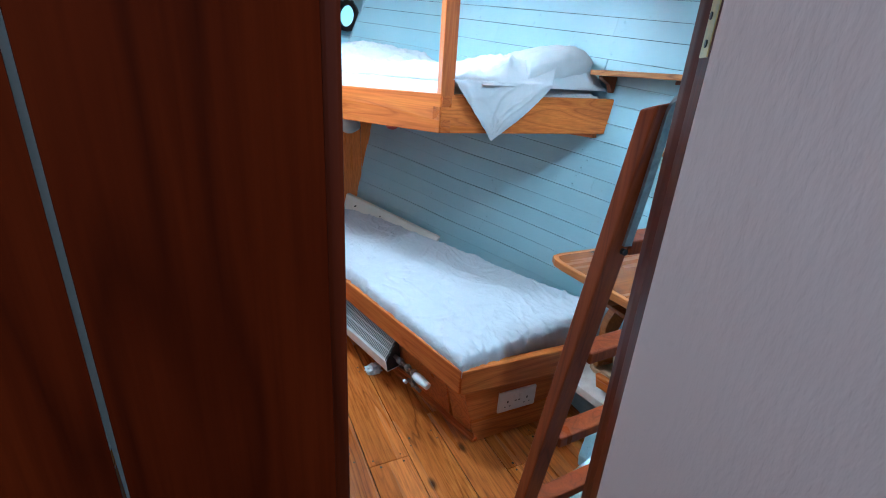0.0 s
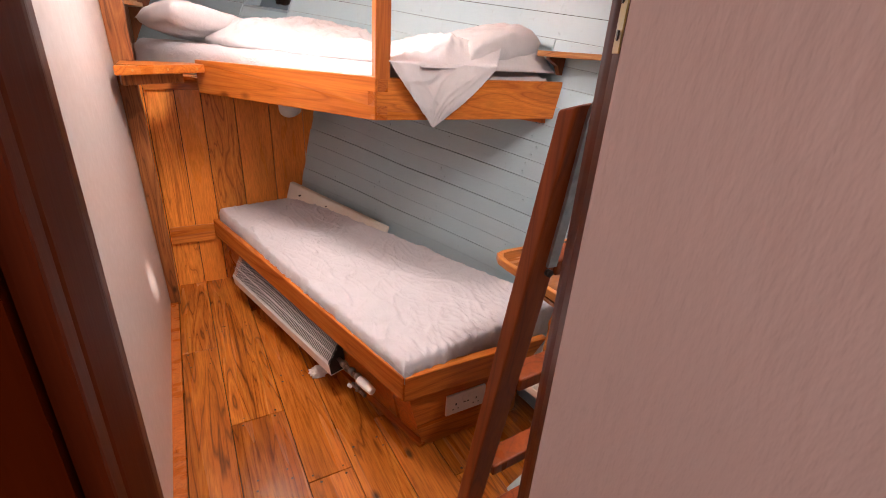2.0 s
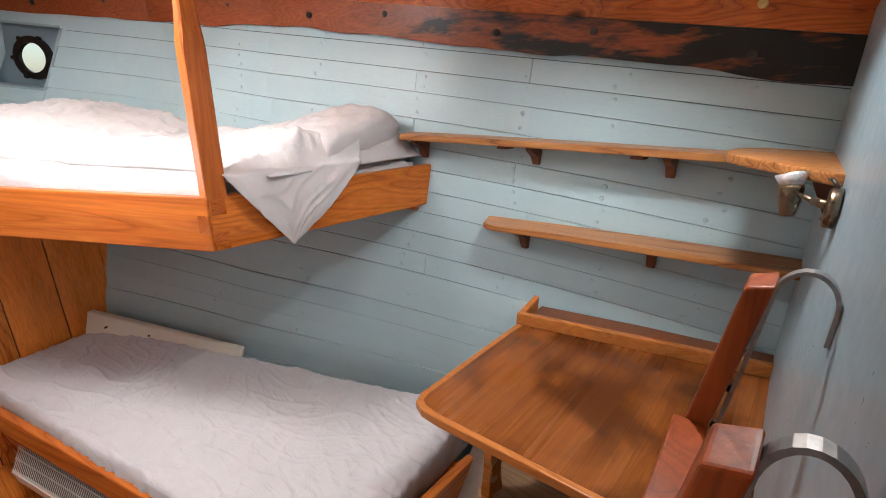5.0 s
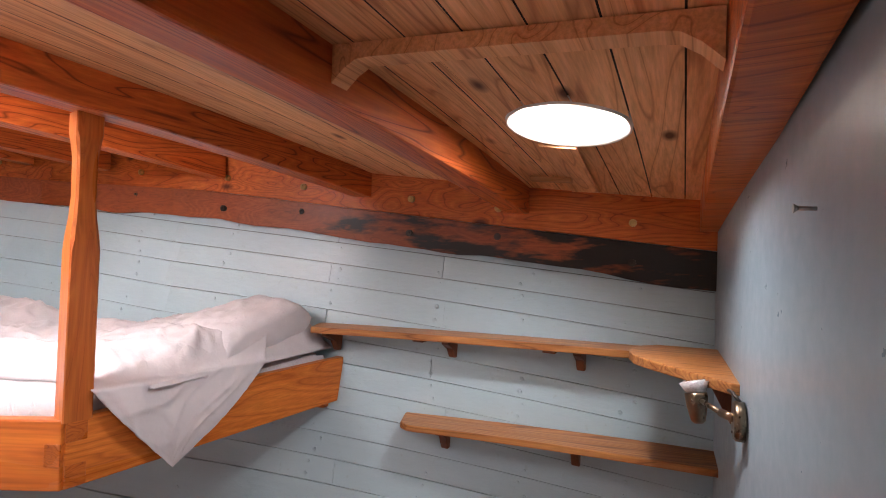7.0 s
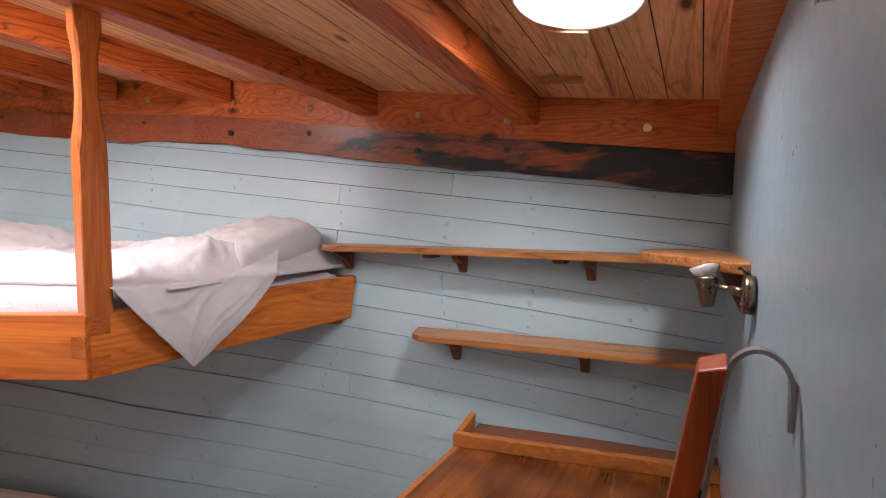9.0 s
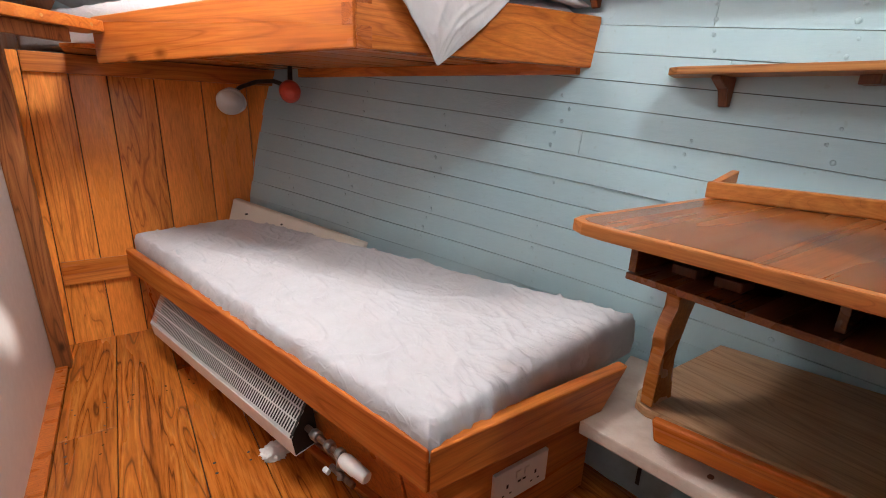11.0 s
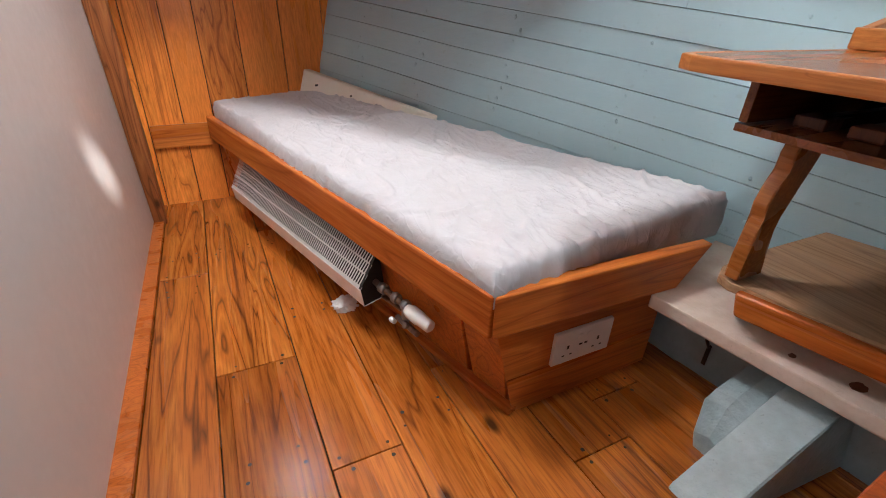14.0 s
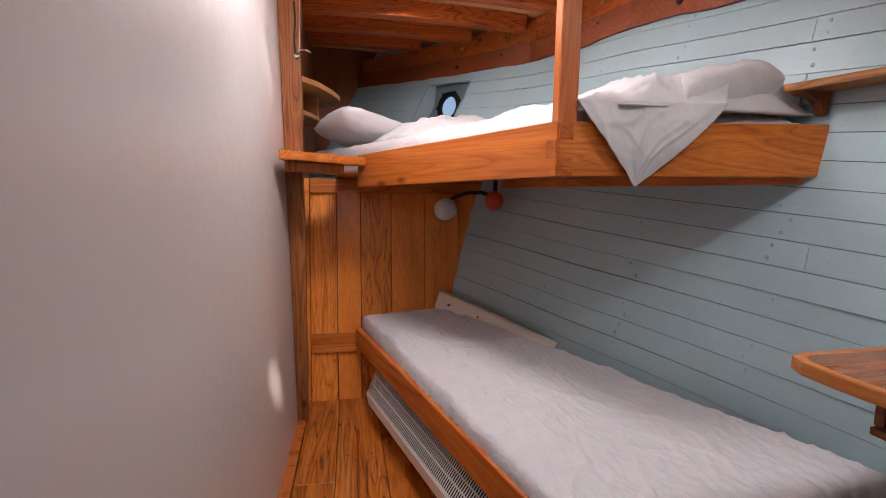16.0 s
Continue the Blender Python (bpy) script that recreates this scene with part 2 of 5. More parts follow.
def stained_desk(name):
    """Veneer with cross grain and large dark stains of its own."""
    m = wood(name, (0.34, 0.125, 0.030), (0.235, 0.072, 0.015), (0.075, 0.020, 0.006), "x", 0.26, 0.0, 0.0, 0.2, 1.7, 0.75, 0.38, 0.4, 0.04, False, 8.0)
    nt = m.node_tree
    b = nt.nodes["Principled BSDF"]
    old = b.inputs["Base Color"].links[0].from_socket
    tc = nt.nodes.new("ShaderNodeTexCoord")
    n = node(nt, "ShaderNodeTexNoise", Scale=4.2, Detail=3.0, Roughness=0.5, Distortion=0.4)
    nt.links.new(tc.outputs["Object"], n.inputs["Vector"])
    r = ramp(nt, n.outputs[0], [(0.38, (0.30, 0.24, 0.22)), (0.56, (1.05, 1.05, 1.05))])
    nt.links.new(mix(nt, 0.85, old, r.outputs[0], "MULTIPLY"), b.inputs["Base Color"])
    return m


PINE = wood("varnished_pine", (0.86, 0.335, 0.066), (0.74, 0.245, 0.044), (0.34, 0.075, 0.013), "z", 0.36, 1.0, 0.6, 0.05, 1.0, 0.8, 0.40, 0.25, 0.05, True, 8.0)
PINE_X = wood("varnished_pine_x", (0.70, 0.25, 0.048), (0.56, 0.165, 0.030), (0.26, 0.056, 0.012), "x", 0.32, 0.7, 0.35, 0.05, 1.0, 0.5, 0.38, 0.25, 0.06, False, 7.0)
PINE_UPPER = wood("varnished_pine_upper_rail", (0.70, 0.235, 0.040), (0.57, 0.16, 0.028), (0.30, 0.066, 0.013), "y", 0.30, 0.7, 0.3, 0.05, 0.8, 0.5, 0.40, 0.25, 0.05, False, 8.0, -26.9)
PINE_Y = wood("varnished_pine_y", (0.68, 0.225, 0.040), (0.55, 0.15, 0.027), (0.28, 0.06, 0.012), "y", 0.26, 0.7, 0.3, 0.12, 0.8, 0.5, 0.40, 0.4, 0.05, False, 8.0, -13.5)
PINE_Z = wood("varnished_pine_post", (0.52, 0.17, 0.035), (0.42, 0.115, 0.024), (0.22, 0.05, 0.012), "z", 0.3, 0.3, 0.3)
FLOOR_WOOD = wood("varnished_floor_pine", (0.54, 0.195, 0.032), (0.41, 0.120, 0.016), (0.055, 0.011, 0.003), "y", 0.26, 0.9, 0.85, 0.14, 1.0, 0.36, 0.40, 0.45, 0.05, True, 7.5)
LINING = wood("pale_lining_pine", (0.84, 0.49, 0.26), (0.74, 0.395, 0.185), (0.36, 0.13, 0.05), "x", 0.5, 1.0, 0.3, 0.0, 1.0, 0.4, 0.40, 0.2, 0.05, False, 9.0)
BEAM = wood("stained_beam_pine", (0.66, 0.175, 0.036), (0.53, 0.12, 0.025), (0.11, 0.020, 0.006), "x", 0.38, 0.45, 0.25, 0.06, 1.0, 0.2, 0.40, 0.3, 0.06)
CLAMP = wood("stained_clamp_pine", (0.64, 0.19, 0.04), (0.52, 0.13, 0.027), (0.19, 0.038, 0.009), "y", 0.4, 0.9, 0.1, 0.03, 1.0, 0.3, 0.42, 0.25)
SHELF = wood("oiled_shelf_wood", (0.52, 0.25, 0.085), (0.38, 0.155, 0.048), (0.11, 0.034, 0.010), "y", 0.40, 0.4, 0.2, 0.1, 1.4, 0.25, 0.40, 0.35, 0.04, False, 10.0, -13.5)
SHELF_EDGE = wood("pale_shelf_edge", (0.55, 0.30, 0.12), (0.46, 0.22, 0.08), (0.26, 0.10, 0.03), "y", 0.45, 0.0, 0.1, 0.1)
BRACKET = wood("dark_bracket_wood", (0.20, 0.07, 0.025), (0.16, 0.05, 0.018), (0.07, 0.022, 0.01), "z", 0.4, 0.0, 0.2)
DESK = stained_desk("dark_desk_veneer")
DESK_EDGE = wood("desk_lipping", (0.52, 0.21, 0.055), (0.43, 0.15, 0.035), (0.24, 0.07, 0.02), "y", 0.32, 0.15, 0.1)
BENCH = wood("worn_bench_top", (0.50, 0.32, 0.185), (0.41, 0.245, 0.13), (0.20, 0.095, 0.045), "y", 0.5, 0.6, 0.0, 0.1, 1.0, 0.5, 0.40, 0.35, 0.10, False, 6.0)
LADDER = wood("stained_ladder_wood", (0.36, 0.082, 0.014), (0.26, 0.050, 0.009), (0.10, 0.018, 0.004), "z", 0.36, 0.7, 0.2, 0.06, 1.0, 0.55, 0.40, 0.25, 0.05, False, 6.0)
FRAME = wood("dark_door_frame", (0.095, 0.013, 0.0014), (0.058, 0.0072, 0.0009), (0.010, 0.0014, 0.0006), "z", 0.6, 1.0, 0.2, 0.0, 0.7, 0.6, 0.36, 0.02, 0.14, False, 3.0)
JAMB = wood("dark_jamb_varnish", (0.130, 0.022, 0.0035), (0.085, 0.0125, 0.002), (0.020, 0.003, 0.001), "z", 0.45, 0.5, 0.2, 0.0, 0.7, 0.6, 0.40, 0.12, 0.10, False, 4.0)
POST = wood("stained_post", (0.36, 0.14, 0.045), (0.26, 0.088, 0.027), (0.08, 0.022, 0.008), "z", 0.4, 0.9, 0.2, 0.05, 1.2, 0.3, 0.40, 0.3, 0.10, False, 8.0)
JOINT_END = wood("joint_end_grain", (0.50, 0.145, 0.026), (0.42, 0.110, 0.020), (0.22, 0.046, 0.010), "x", 0.3, 0.0, 0.5, 0.1, 2.0, 0.2, 0.4, 0.3, 0.5)
CHAR = charred("scorched_timber")
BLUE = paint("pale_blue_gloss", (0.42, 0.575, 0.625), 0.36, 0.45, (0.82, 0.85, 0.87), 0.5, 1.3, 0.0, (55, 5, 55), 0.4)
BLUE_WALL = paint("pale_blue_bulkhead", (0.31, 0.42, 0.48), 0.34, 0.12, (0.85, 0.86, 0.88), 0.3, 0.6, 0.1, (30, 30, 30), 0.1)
BLUE_WORN = paint("worn_blue_frame_paint", (0.40, 0.51, 0.54), 0.34, 1.2, (0.42, 0.42, 0.40), 0.8, 3.5, 0.15, (45, 45, 45), 1.0)
WHITE = paint("white_wall_paint", (0.575, 0.535, 0.515), 0.36, 0.03, (0.93, 0.9, 0.88), 0.4, 0.7, 0.15, (30, 30, 30), 0.0)
DOOR_PAINT = paint("off_white_door_paint", (0.68, 0.50, 0.46), 0.42, 0.8, (0.86, 0.80, 0.78), 0.6, 1.0, 0.0, (40, 40, 12), 0.15)
LEDGE = paint("cream_ledge_paint", (0.74, 0.63, 0.54), 0.5, 0.9, (0.62, 0.5, 0.4), 0.8, 4.0, 0.0, (60, 20, 60))
WHITE_BOARD = paint("white_board_paint", (0.78, 0.74, 0.66), 0.45, 0.2, (0.8, 0.75, 0.65), 0.4, 2.0)
SHEET = cloth("white_sheet", (0.53, 0.515, 0.535), 1.7)
DUVET = cloth("white_duvet_cotton", (0.60, 0.59, 0.60), 0.35)
ENAMEL = plain("white_enamel", (0.84, 0.82, 0.80), 0.35, 0.0, 0.12, 20)
PLASTIC = plain("white_plastic", (0.80, 0.78, 0.75), 0.35, 0.0, 0.06, 12)
# flat black; on the cubby back and behind the grille it paints in shade
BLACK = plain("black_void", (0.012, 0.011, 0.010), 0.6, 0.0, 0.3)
COPPER = plain("tarnished_pipe", (0.30, 0.22, 0.17), 0.35, 0.9, 0.4, 60)
BRASS = plain("antique_brass", (0.24, 0.18, 0.12), 0.30, 1.0, 0.25, 30)
BRIGHT_BRASS = plain("worn_brass", (0.62, 0.45, 0.18), 0.35, 1.0, 0.35, 60)
STEEL = plain("galvanised_steel", (0.42, 0.42, 0.41), 0.38, 0.9, 0.3, 70)
BRONZE = plain("dark_bronze", (0.06, 0.05, 0.045), 0.4, 0.8, 0.4, 40)
RED = plain("red_plastic", (0.55, 0.05, 0.02), 0.35, 0.0, 0.15)
PAPER = cloth("crumpled_tissue", (0.85, 0.84, 0.82))
CHROME = plain("lamp_reflector", (0.78, 0.78, 0.78), 0.18, 0.5, 0.4, 160)
HULL_JOINT = plain("hull_joint_paint", (0.05, 0.06, 0.065), 0.6)
SCRATCH = plain("dark_caulk", (0.02, 0.014, 0.010), 0.7)
DARK_ROOM = wood("dark_locker_wood", (0.34, 0.12, 0.035), (0.27, 0.085, 0.025), (0.12, 0.034, 0.012), "z", 0.5, 0.2)


def glass_material():
    m, nt, b = material("glass")
    b.inputs["Transmission Weight"].default_value, b.inputs["Roughness"].default_value, b.inputs["IOR"].default_value = 1.0, 0.05, 1.05
    b.inputs["Base Color"].default_value = (0.95, 0.98, 1.0, 1)
    return m


GLASS = glass_material()

# ---- building blocks ----


def part(name, bm, mat, parent=None, label=""):
    bmesh.ops.recalc_face_normals(bm, faces=bm.faces)
    me = bpy.data.meshes.new(name)
    bm.to_mesh(me)
    bm.free()
    me.materials.append(mat)
    ob = new(name, me)
    if parent:
        ob.parent = parent
        ob.matrix_parent_inverse = parent.matrix_world.inverted()
    return tagged(ob, label) if label else ob


def thing(name, at, label, category, group="", kind=""):
    ob = new(name)
    ob.empty_display_size = 0.05
    ob.location = at
    bpy.context.view_layer.update()
    return tagged(ob, label, category, group, kind)


def bevelled(bm, width, segs=2, edges=None):
    if width > 0:
        bmesh.ops.bevel(bm, geom=list(edges or bm.edges), offset=width, segments=segs, affect="EDGES", profile=0.6, clamp_overlap=True)
    return bm


def smooth(bm, on=True):
    for f in bm.faces:
        f.smooth = on
    return bm


def box(x0, x1, y0, y1, z0, z1, bev=0.003, segs=2, m=None):
    bm = bmesh.new()
    bmesh.ops.create_cube(bm, size=1)
    for v in bm.verts:
        v.co = Vector((x0 + (v.co.x + 0.5) * (x1 - x0), y0 + (v.co.y + 0.5) * (y1 - y0), z0 + (v.co.z + 0.5) * (z1 - z0)))
    bevelled(bm, bev, segs)
    if m:
        bm.transform(m)
    return bm


def prism(poly, lo, hi, bev=0.003, segs=2):
    """A flat plate over a polygon of (x, y), from z lo to hi."""
    bm = bmesh.new()
    a = [bm.verts.new((x, y, lo)) for x, y in poly]
    b = [bm.verts.new((x, y, hi)) for x, y in poly]
    bm.faces.new(a)
    bm.faces.new(b)
    n = len(poly)
    for i in range(n):
        bm.faces.new((a[i], a[(i + 1) % n], b[(i + 1) % n], b[i]))
    bmesh.ops.recalc_face_normals(bm, faces=bm.faces)
    return bevelled(bm, bev, segs)


def hexa(c, bev=0.003, segs=2):
    """A block from its eight corners: four below, then the four above them."""
    bm = bmesh.new()
    v = [bm.verts.new(p) for p in c]
    for q in ((0, 1, 2, 3), (4, 5, 6, 7), (0, 1, 5, 4), (1, 2, 6, 5), (2, 3, 7, 6), (3, 0, 4, 7)):
        bm.faces.new([v[i] for i in q])
    bmesh.ops.recalc_face_normals(bm, faces=bm.faces)
    return bevelled(bm, bev, segs)


def bar(a, b, wide, deep, side, bev=0.004, segs=2):
    """A straight timber from a to b; wide across the way that side points, deep across the other."""
    a, b = Vector(a), Vector(b)
    along = (b - a).normalized()
    s = Vector(side)
    s = (s - along * s.dot(along)).normalized()
    d = along.cross(s)
    c = []
    for p in (a, b):
        for i, j in ((-1, -1), (1, -1), (1, 1), (-1, 1)):
            c.append(p + s * (i * wide / 2) + d * (j * deep / 2))
    return hexa(c, bev, segs)


def tube(points, r, sides=10, caps=True):
    """A round rod along a line of points; r: one radius or one a point."""
    pts = [Vector(p) for p in points]
    rs = r if isinstance(r, (list, tuple)) else [r] * len(pts)
    bm = bmesh.new()
    rings, last = [], None
    for i, p in enumerate(pts):
        d = (pts[min(i + 1, len(pts) - 1)] - pts[max(i - 1, 0)]).normalized()
        if last is None:
            u = d.orthogonal().normalized()
        else:
            u = (last - d * last.dot(d)).normalized()
        last, w = u, d.cross(u)
        rings.append([bm.verts.new(p + rs[i] * (u * math.cos(2 * math.pi * k / sides) + w * math.sin(2 * math.pi * k / sides))) for k in range(sides)])
    for a, b in zip(rings, rings[1:]):
        for k in range(sides):
            bm.faces.new((a[k], a[(k + 1) % sides], b[(k + 1) % sides], b[k])).smooth = True
    if caps:
        bm.faces.new(rings[0])
        bm.faces.new(rings[-1])
    return bm


def join(*bms):
    out = bmesh.new()
    for b in bms:
        me = bpy.data.meshes.new("tmp")
        b.to_mesh(me)
        b.free()
        out.from_mesh(me)
        bpy.data.meshes.remove(me)
    return out


def fbm(x, y, z=0.0, octaves=3):
    return noise.fractal(Vector((x, y, z)), 1.0, 2.0, octaves)


# ---- the shape of the hull, floor and deck ----


def hull_x(y, z):
    t = min(1.0, max(0.0, (y - 2.75) / 0.85))
    return t * (0.07 + 0.08 * z) + 2.4874 - 0.171 * y - 0.1003 * z - 0.0515 * y * y + 0.0377 * z * z + 0.0778 * y * z - 0.0053 * y ** 3


def floor_z(y):
    return -0.042 * (y - 1.75)


def sheer(y):
    return y if y < 2.6 else 2.6 + 0.6 * (y - 2.6)


def beam_z(x, y):
    return 1.985 + 0.085 * sheer(y) - 0.03 * (x - 0.3) ** 2


def lining_z(x, y):
    return beam_z(x, y) + 0.10


WEST, SOUTH, NORTH = 0.28, 0.67, 3.50


def west_x(z):
    return 0.286 - 0.024 * z



def north_y(z):
    return NORTH + 0.10 * z

# ---- floor ----
floor = tagged(part("floor", hexa([(x, y, floor_z(y) - d) for d in (0.08, 0.022) for x, y in ((-0.6, -1.3), (2.2, -1.3), (2.2, 4.4), (-0.6, 4.4))], 0), SCRATCH),
               "varnished pine plank floor with dark joints", "floor", kind="structure")
EDGES = [-0.35, -0.18, 0.0, 0.16, 0.332, 0.503, 0.722, 0.892, 1.062, 1.232, 1.405, 1.575, 1.75, 1.93]
BUTTS = {4: [0.9, 2.62], 5: [1.97], 6: [1.537, 2.95], 7: [1.15, 2.45], 8: [1.75], 9: [1.32], 10: [1.45]}


def plank(name, x0, x1, y0, y1, mat, parent):
    g = 0.0016
    bm = hexa([(x, y, floor_z(y) - d) for d in (0.02, 0.0) for x, y in ((x0 + g, y0 + g), (x1 - g, y0 + g), (x1 - g, y1 - g), (x0 + g, y1 - g))], 0.0014, 1)
    return part(name, bm, mat, parent)


for i, (a, b) in enumerate(zip(EDGES, EDGES[1:])):
    cuts = [-1.3, *BUTTS.get(i, [0.4 + 0.37 * (i % 3)]), 3.62]
    for y0, y1 in zip(cuts, cuts[1:]):
        plank("floor_plank", a, b, y0, y1, FLOOR_WOOD, floor)
plank("floor_plank", 0.503, 0.537, 0.9, 1.968, FLOOR_WOOD, floor).location.z += 0.0015
nails = bmesh.new()
for i, (a, b) in enumerate(zip(EDGES, EDGES[1:])):
    for y in BUTTS.get(i, []) + [1.0 + 0.61 * (i % 2), 2.2 + 0.3 * (i % 3), 2.8]:
        for fx in (0.2, 0.8):
            for dy in (-0.022, 0.022):
                x = a + (b - a) * fx + random.uniform(-0.012, 0.012)
                yy = y + dy + random.uniform(-0.006, 0.006)
                bmesh.ops.create_circle(nails, cap_ends=True, segments=8, radius=random.uniform(0.0025, 0.0055), matrix=Matrix.Translation((x, yy, floor_z(yy) + 0.0012)))
tagged(part("floor_nails", nails, SCRATCH, floor), "dark nail heads in the floor planks", kind="stuff")
tagged(part("baseboard", hexa([(x, y, floor_z(y) + d) for d in (0.0, 0.016) for x, y in ((WEST, 0.675), (0.331, 0.675), (0.331, 3.27), (WEST, 3.27))], 0.004), JOINT_END),
                  "stained wooden strip along the white wall", "baseboard", kind="structure")

# ---- walls ----
tagged(part("wall_west", hexa([(x + west_x(z), y, z) for z in (-0.15, 2.3) for x, y in ((-0.04, 0.60), (0, 0.60), (0, 3.62), (-0.04, 3.62))], 0.0), WHITE), "smooth satin white painted partition wall", "wall", kind="structure")
tagged(part("wall_west_locker", box(WEST - 0.04, WEST, 3.62, 5.10, -0.15, 2.4, 0.0), DARK_ROOM), "dark stained locker wall behind the upper bunk", "wall", kind="structure")
south = tagged(part("wall_south", join(hexa([(x, y, z) for z in (-0.1, 2.3) for x, y in ((0.93, 0.636), (2.62, 0.66), (2.62, 0.711), (0.93, 0.656))], 0.0), box(0.30, 0.93, SOUTH - 0.035, SOUTH, 1.93, 2.3, 0.0)), BLUE_WALL),
               "pale blue gloss painted bulkhead beside the doorway", "wall", kind="structure")
tagged(part("wall_south_passage", join(box(0.93, 1.45, SOUTH - 0.075, SOUTH - 0.037, -0.1, 2.3, 0.0), box(0.22, 0.93, SOUTH - 0.075, SOUTH - 0.037, 1.93, 2.3, 0.0)), FRAME),
       "dark stained wooden bulkhead on the passage side", "wall", kind="structure")
panel = tagged(part("wall_passage_panel", prism([(0.2320, 0.565), (0.404, 0.565), (0.404, 0.60), (0.2215, 0.60)], -0.1, 1.93, 0.0), FRAME), "dark stained knotty pine bulkhead beside the doorway", "wall", kind="structure")
tagged(part("wall_passage_far", prism([(-0.6, 0.565), (0.2268, 0.565), (0.2163, 0.60), (-0.6, 0.60)], -0.1, 2.3, 0.0), FRAME), "dark stained wooden panel in the passage", "wall", kind="structure")
# stand-in sheet, left open to the sky so that the slit looks bright
tagged(part("wall_neighbour", box(-0.25, -0.21, 0.61, 2.2, 0.0, 2.25, 0.0), WHITE_BOARD), "added pale sheet behind the slit that brightens it", "wall", kind="structure")
tagged(part("wall_passage_back", box(-0.6, 1.5, -1.34, -1.3, -0.1, 2.3, 0.0), FRAME), "dark wooden wall behind the passage", "wall", kind="structure")
tagged(part("wall_passage_west", box(-0.64, -0.6, -1.34, 0.6, -0.1, 2.3, 0.0), FRAME), "dark wooden passage wall", "wall", kind="structure")
tagged(part("wall_passage_east", box(1.41, 1.45, -1.34, 0.6, -0.1, 2.3, 0.0), FRAME), "dark wooden passage wall", "wall", kind="structure")
# roof out of view, added to keep skylight out of the passage
tagged(part("ceiling_passage", join(box(-0.64, 0.2, -1.34, 0.61, 2.24, 2.3, 0.0), box(0.2, 1.45, -1.34, 0.60, 2.24, 2.3, 0.0)), LINING), "unseen wooden passage ceiling that keeps out the sky", "ceiling", kind="structure")

# door frame and door
frame_thing = thing("door_frame", (0.65, 0.62, floor_z(0.62)), "dark varnished wooden door frame with a moulded stop", "door frame", kind="structure")
part("jamb", prism([(0.808, 0.566), (0.838, 0.602), (0.849, 0.606), (0.862, 0.631), (0.876, 0.650), (0.929, 0.653), (0.929, 0.566)], -0.02, 1.93, 0.003), JAMB, frame_thing)
part("jamb", prism([(0.284, 0.602), (0.420, 0.602), (0.432, 0.640), (0.428, 0.682), (0.284, 0.682)], -0.02, 1.93, 0.004), JAMB, frame_thing)
part("door_stop", box(0.405, 0.421, 0.572, 0.601, -0.02, 1.93, 0.004), JAMB, frame_thing)
part("header", box(0.284, 0.93, 0.60, 0.68, 1.93, 1.99, 0.005), JAMB, frame_thing)
door = thing("door_1", (0.85, 0.30, floor_z(0.3)), "off-white painted door standing open into the passage", "door", kind="structure")
part("door_leaf", box(0.802, 0.837, 0.03, 0.563, 0.05, 1.92, 0.003), DOOR_PAINT, door)
for z in (0.35, 1.538):
    hinge = part("hinge", hexa([(x, y, z + d) for d in (0, 0.085) for x, y in ((0.8135, 0.5745), (0.8335, 0.5990), (0.8355, 0.5975), (0.8155, 0.5730))], 0.0006, 1), BRIGHT_BRASS, door, "worn brass hinge")
    for d, off in ((0.014, 0.4), (0.042, 0.62), (0.070, 0.5)):
        q = Vector((0.8135, 0.5745, 0)).lerp(Vector((0.8335, 0.5990, 0)), off)
        part("screw", tube([(q.x - 0.0012, q.y + 0.0010, z + d), (q.x + 0.002, q.y - 0.0016, z + d)], 0.0042, 8), BRONZE, hinge)

# the boarded end wall under the upper bunk
north = tagged(part("wall_north", hexa([(x, north_y(z) + d, z) for z, d0 in ((-0.15, 0), (1.268, 0)) for x, d in ((WEST, 0.016), (1.75, 0.016), (1.75, 0.05), (WEST, 0.05))], 0.0), SCRATCH),
               "varnished knotty pine board wall at the bunk's foot", "wall", kind="structure")
bx = [0.285, 0.338, 0.496, 0.638, 0.824, 1.033, 1.251, 1.43, 1.58, 1.72]
for a, b in zip(bx, bx[1:]):
    part("wall_board", hexa([(x, north_y(z) + d, z) for z in (-0.12, 1.264) for x, d in ((a + 0.002, 0), (b - 0.002, 0), (b - 0.002, 0.016), (a + 0.002, 0.016))], 0.002, 1), PINE, north)
part("wall_batten", hexa([(x, north_y(z) + d, z) for z in (0.225, 0.335) for x, d in ((0.345, -0.020), (0.64, -0.020), (0.64, -0.001), (0.345, -0.001))], 0.003), PINE_X, north)
part("top_rail", hexa([(x, north_y(z) + d, z) for z in (1.18, 1.262) for x, d in ((0.345, -0.022), (1.62, -0.022), (1.62, -0.001), (0.345, -0.001))], 0.003), PINE_X, north)
tagged(part("wall_north_locker", box(0.24, 0.85, 5.06, 5.10, 0.9, 2.5, 0.0), DARK_ROOM), "dark locker wall beyond the upper bunk", "wall", kind="structure")


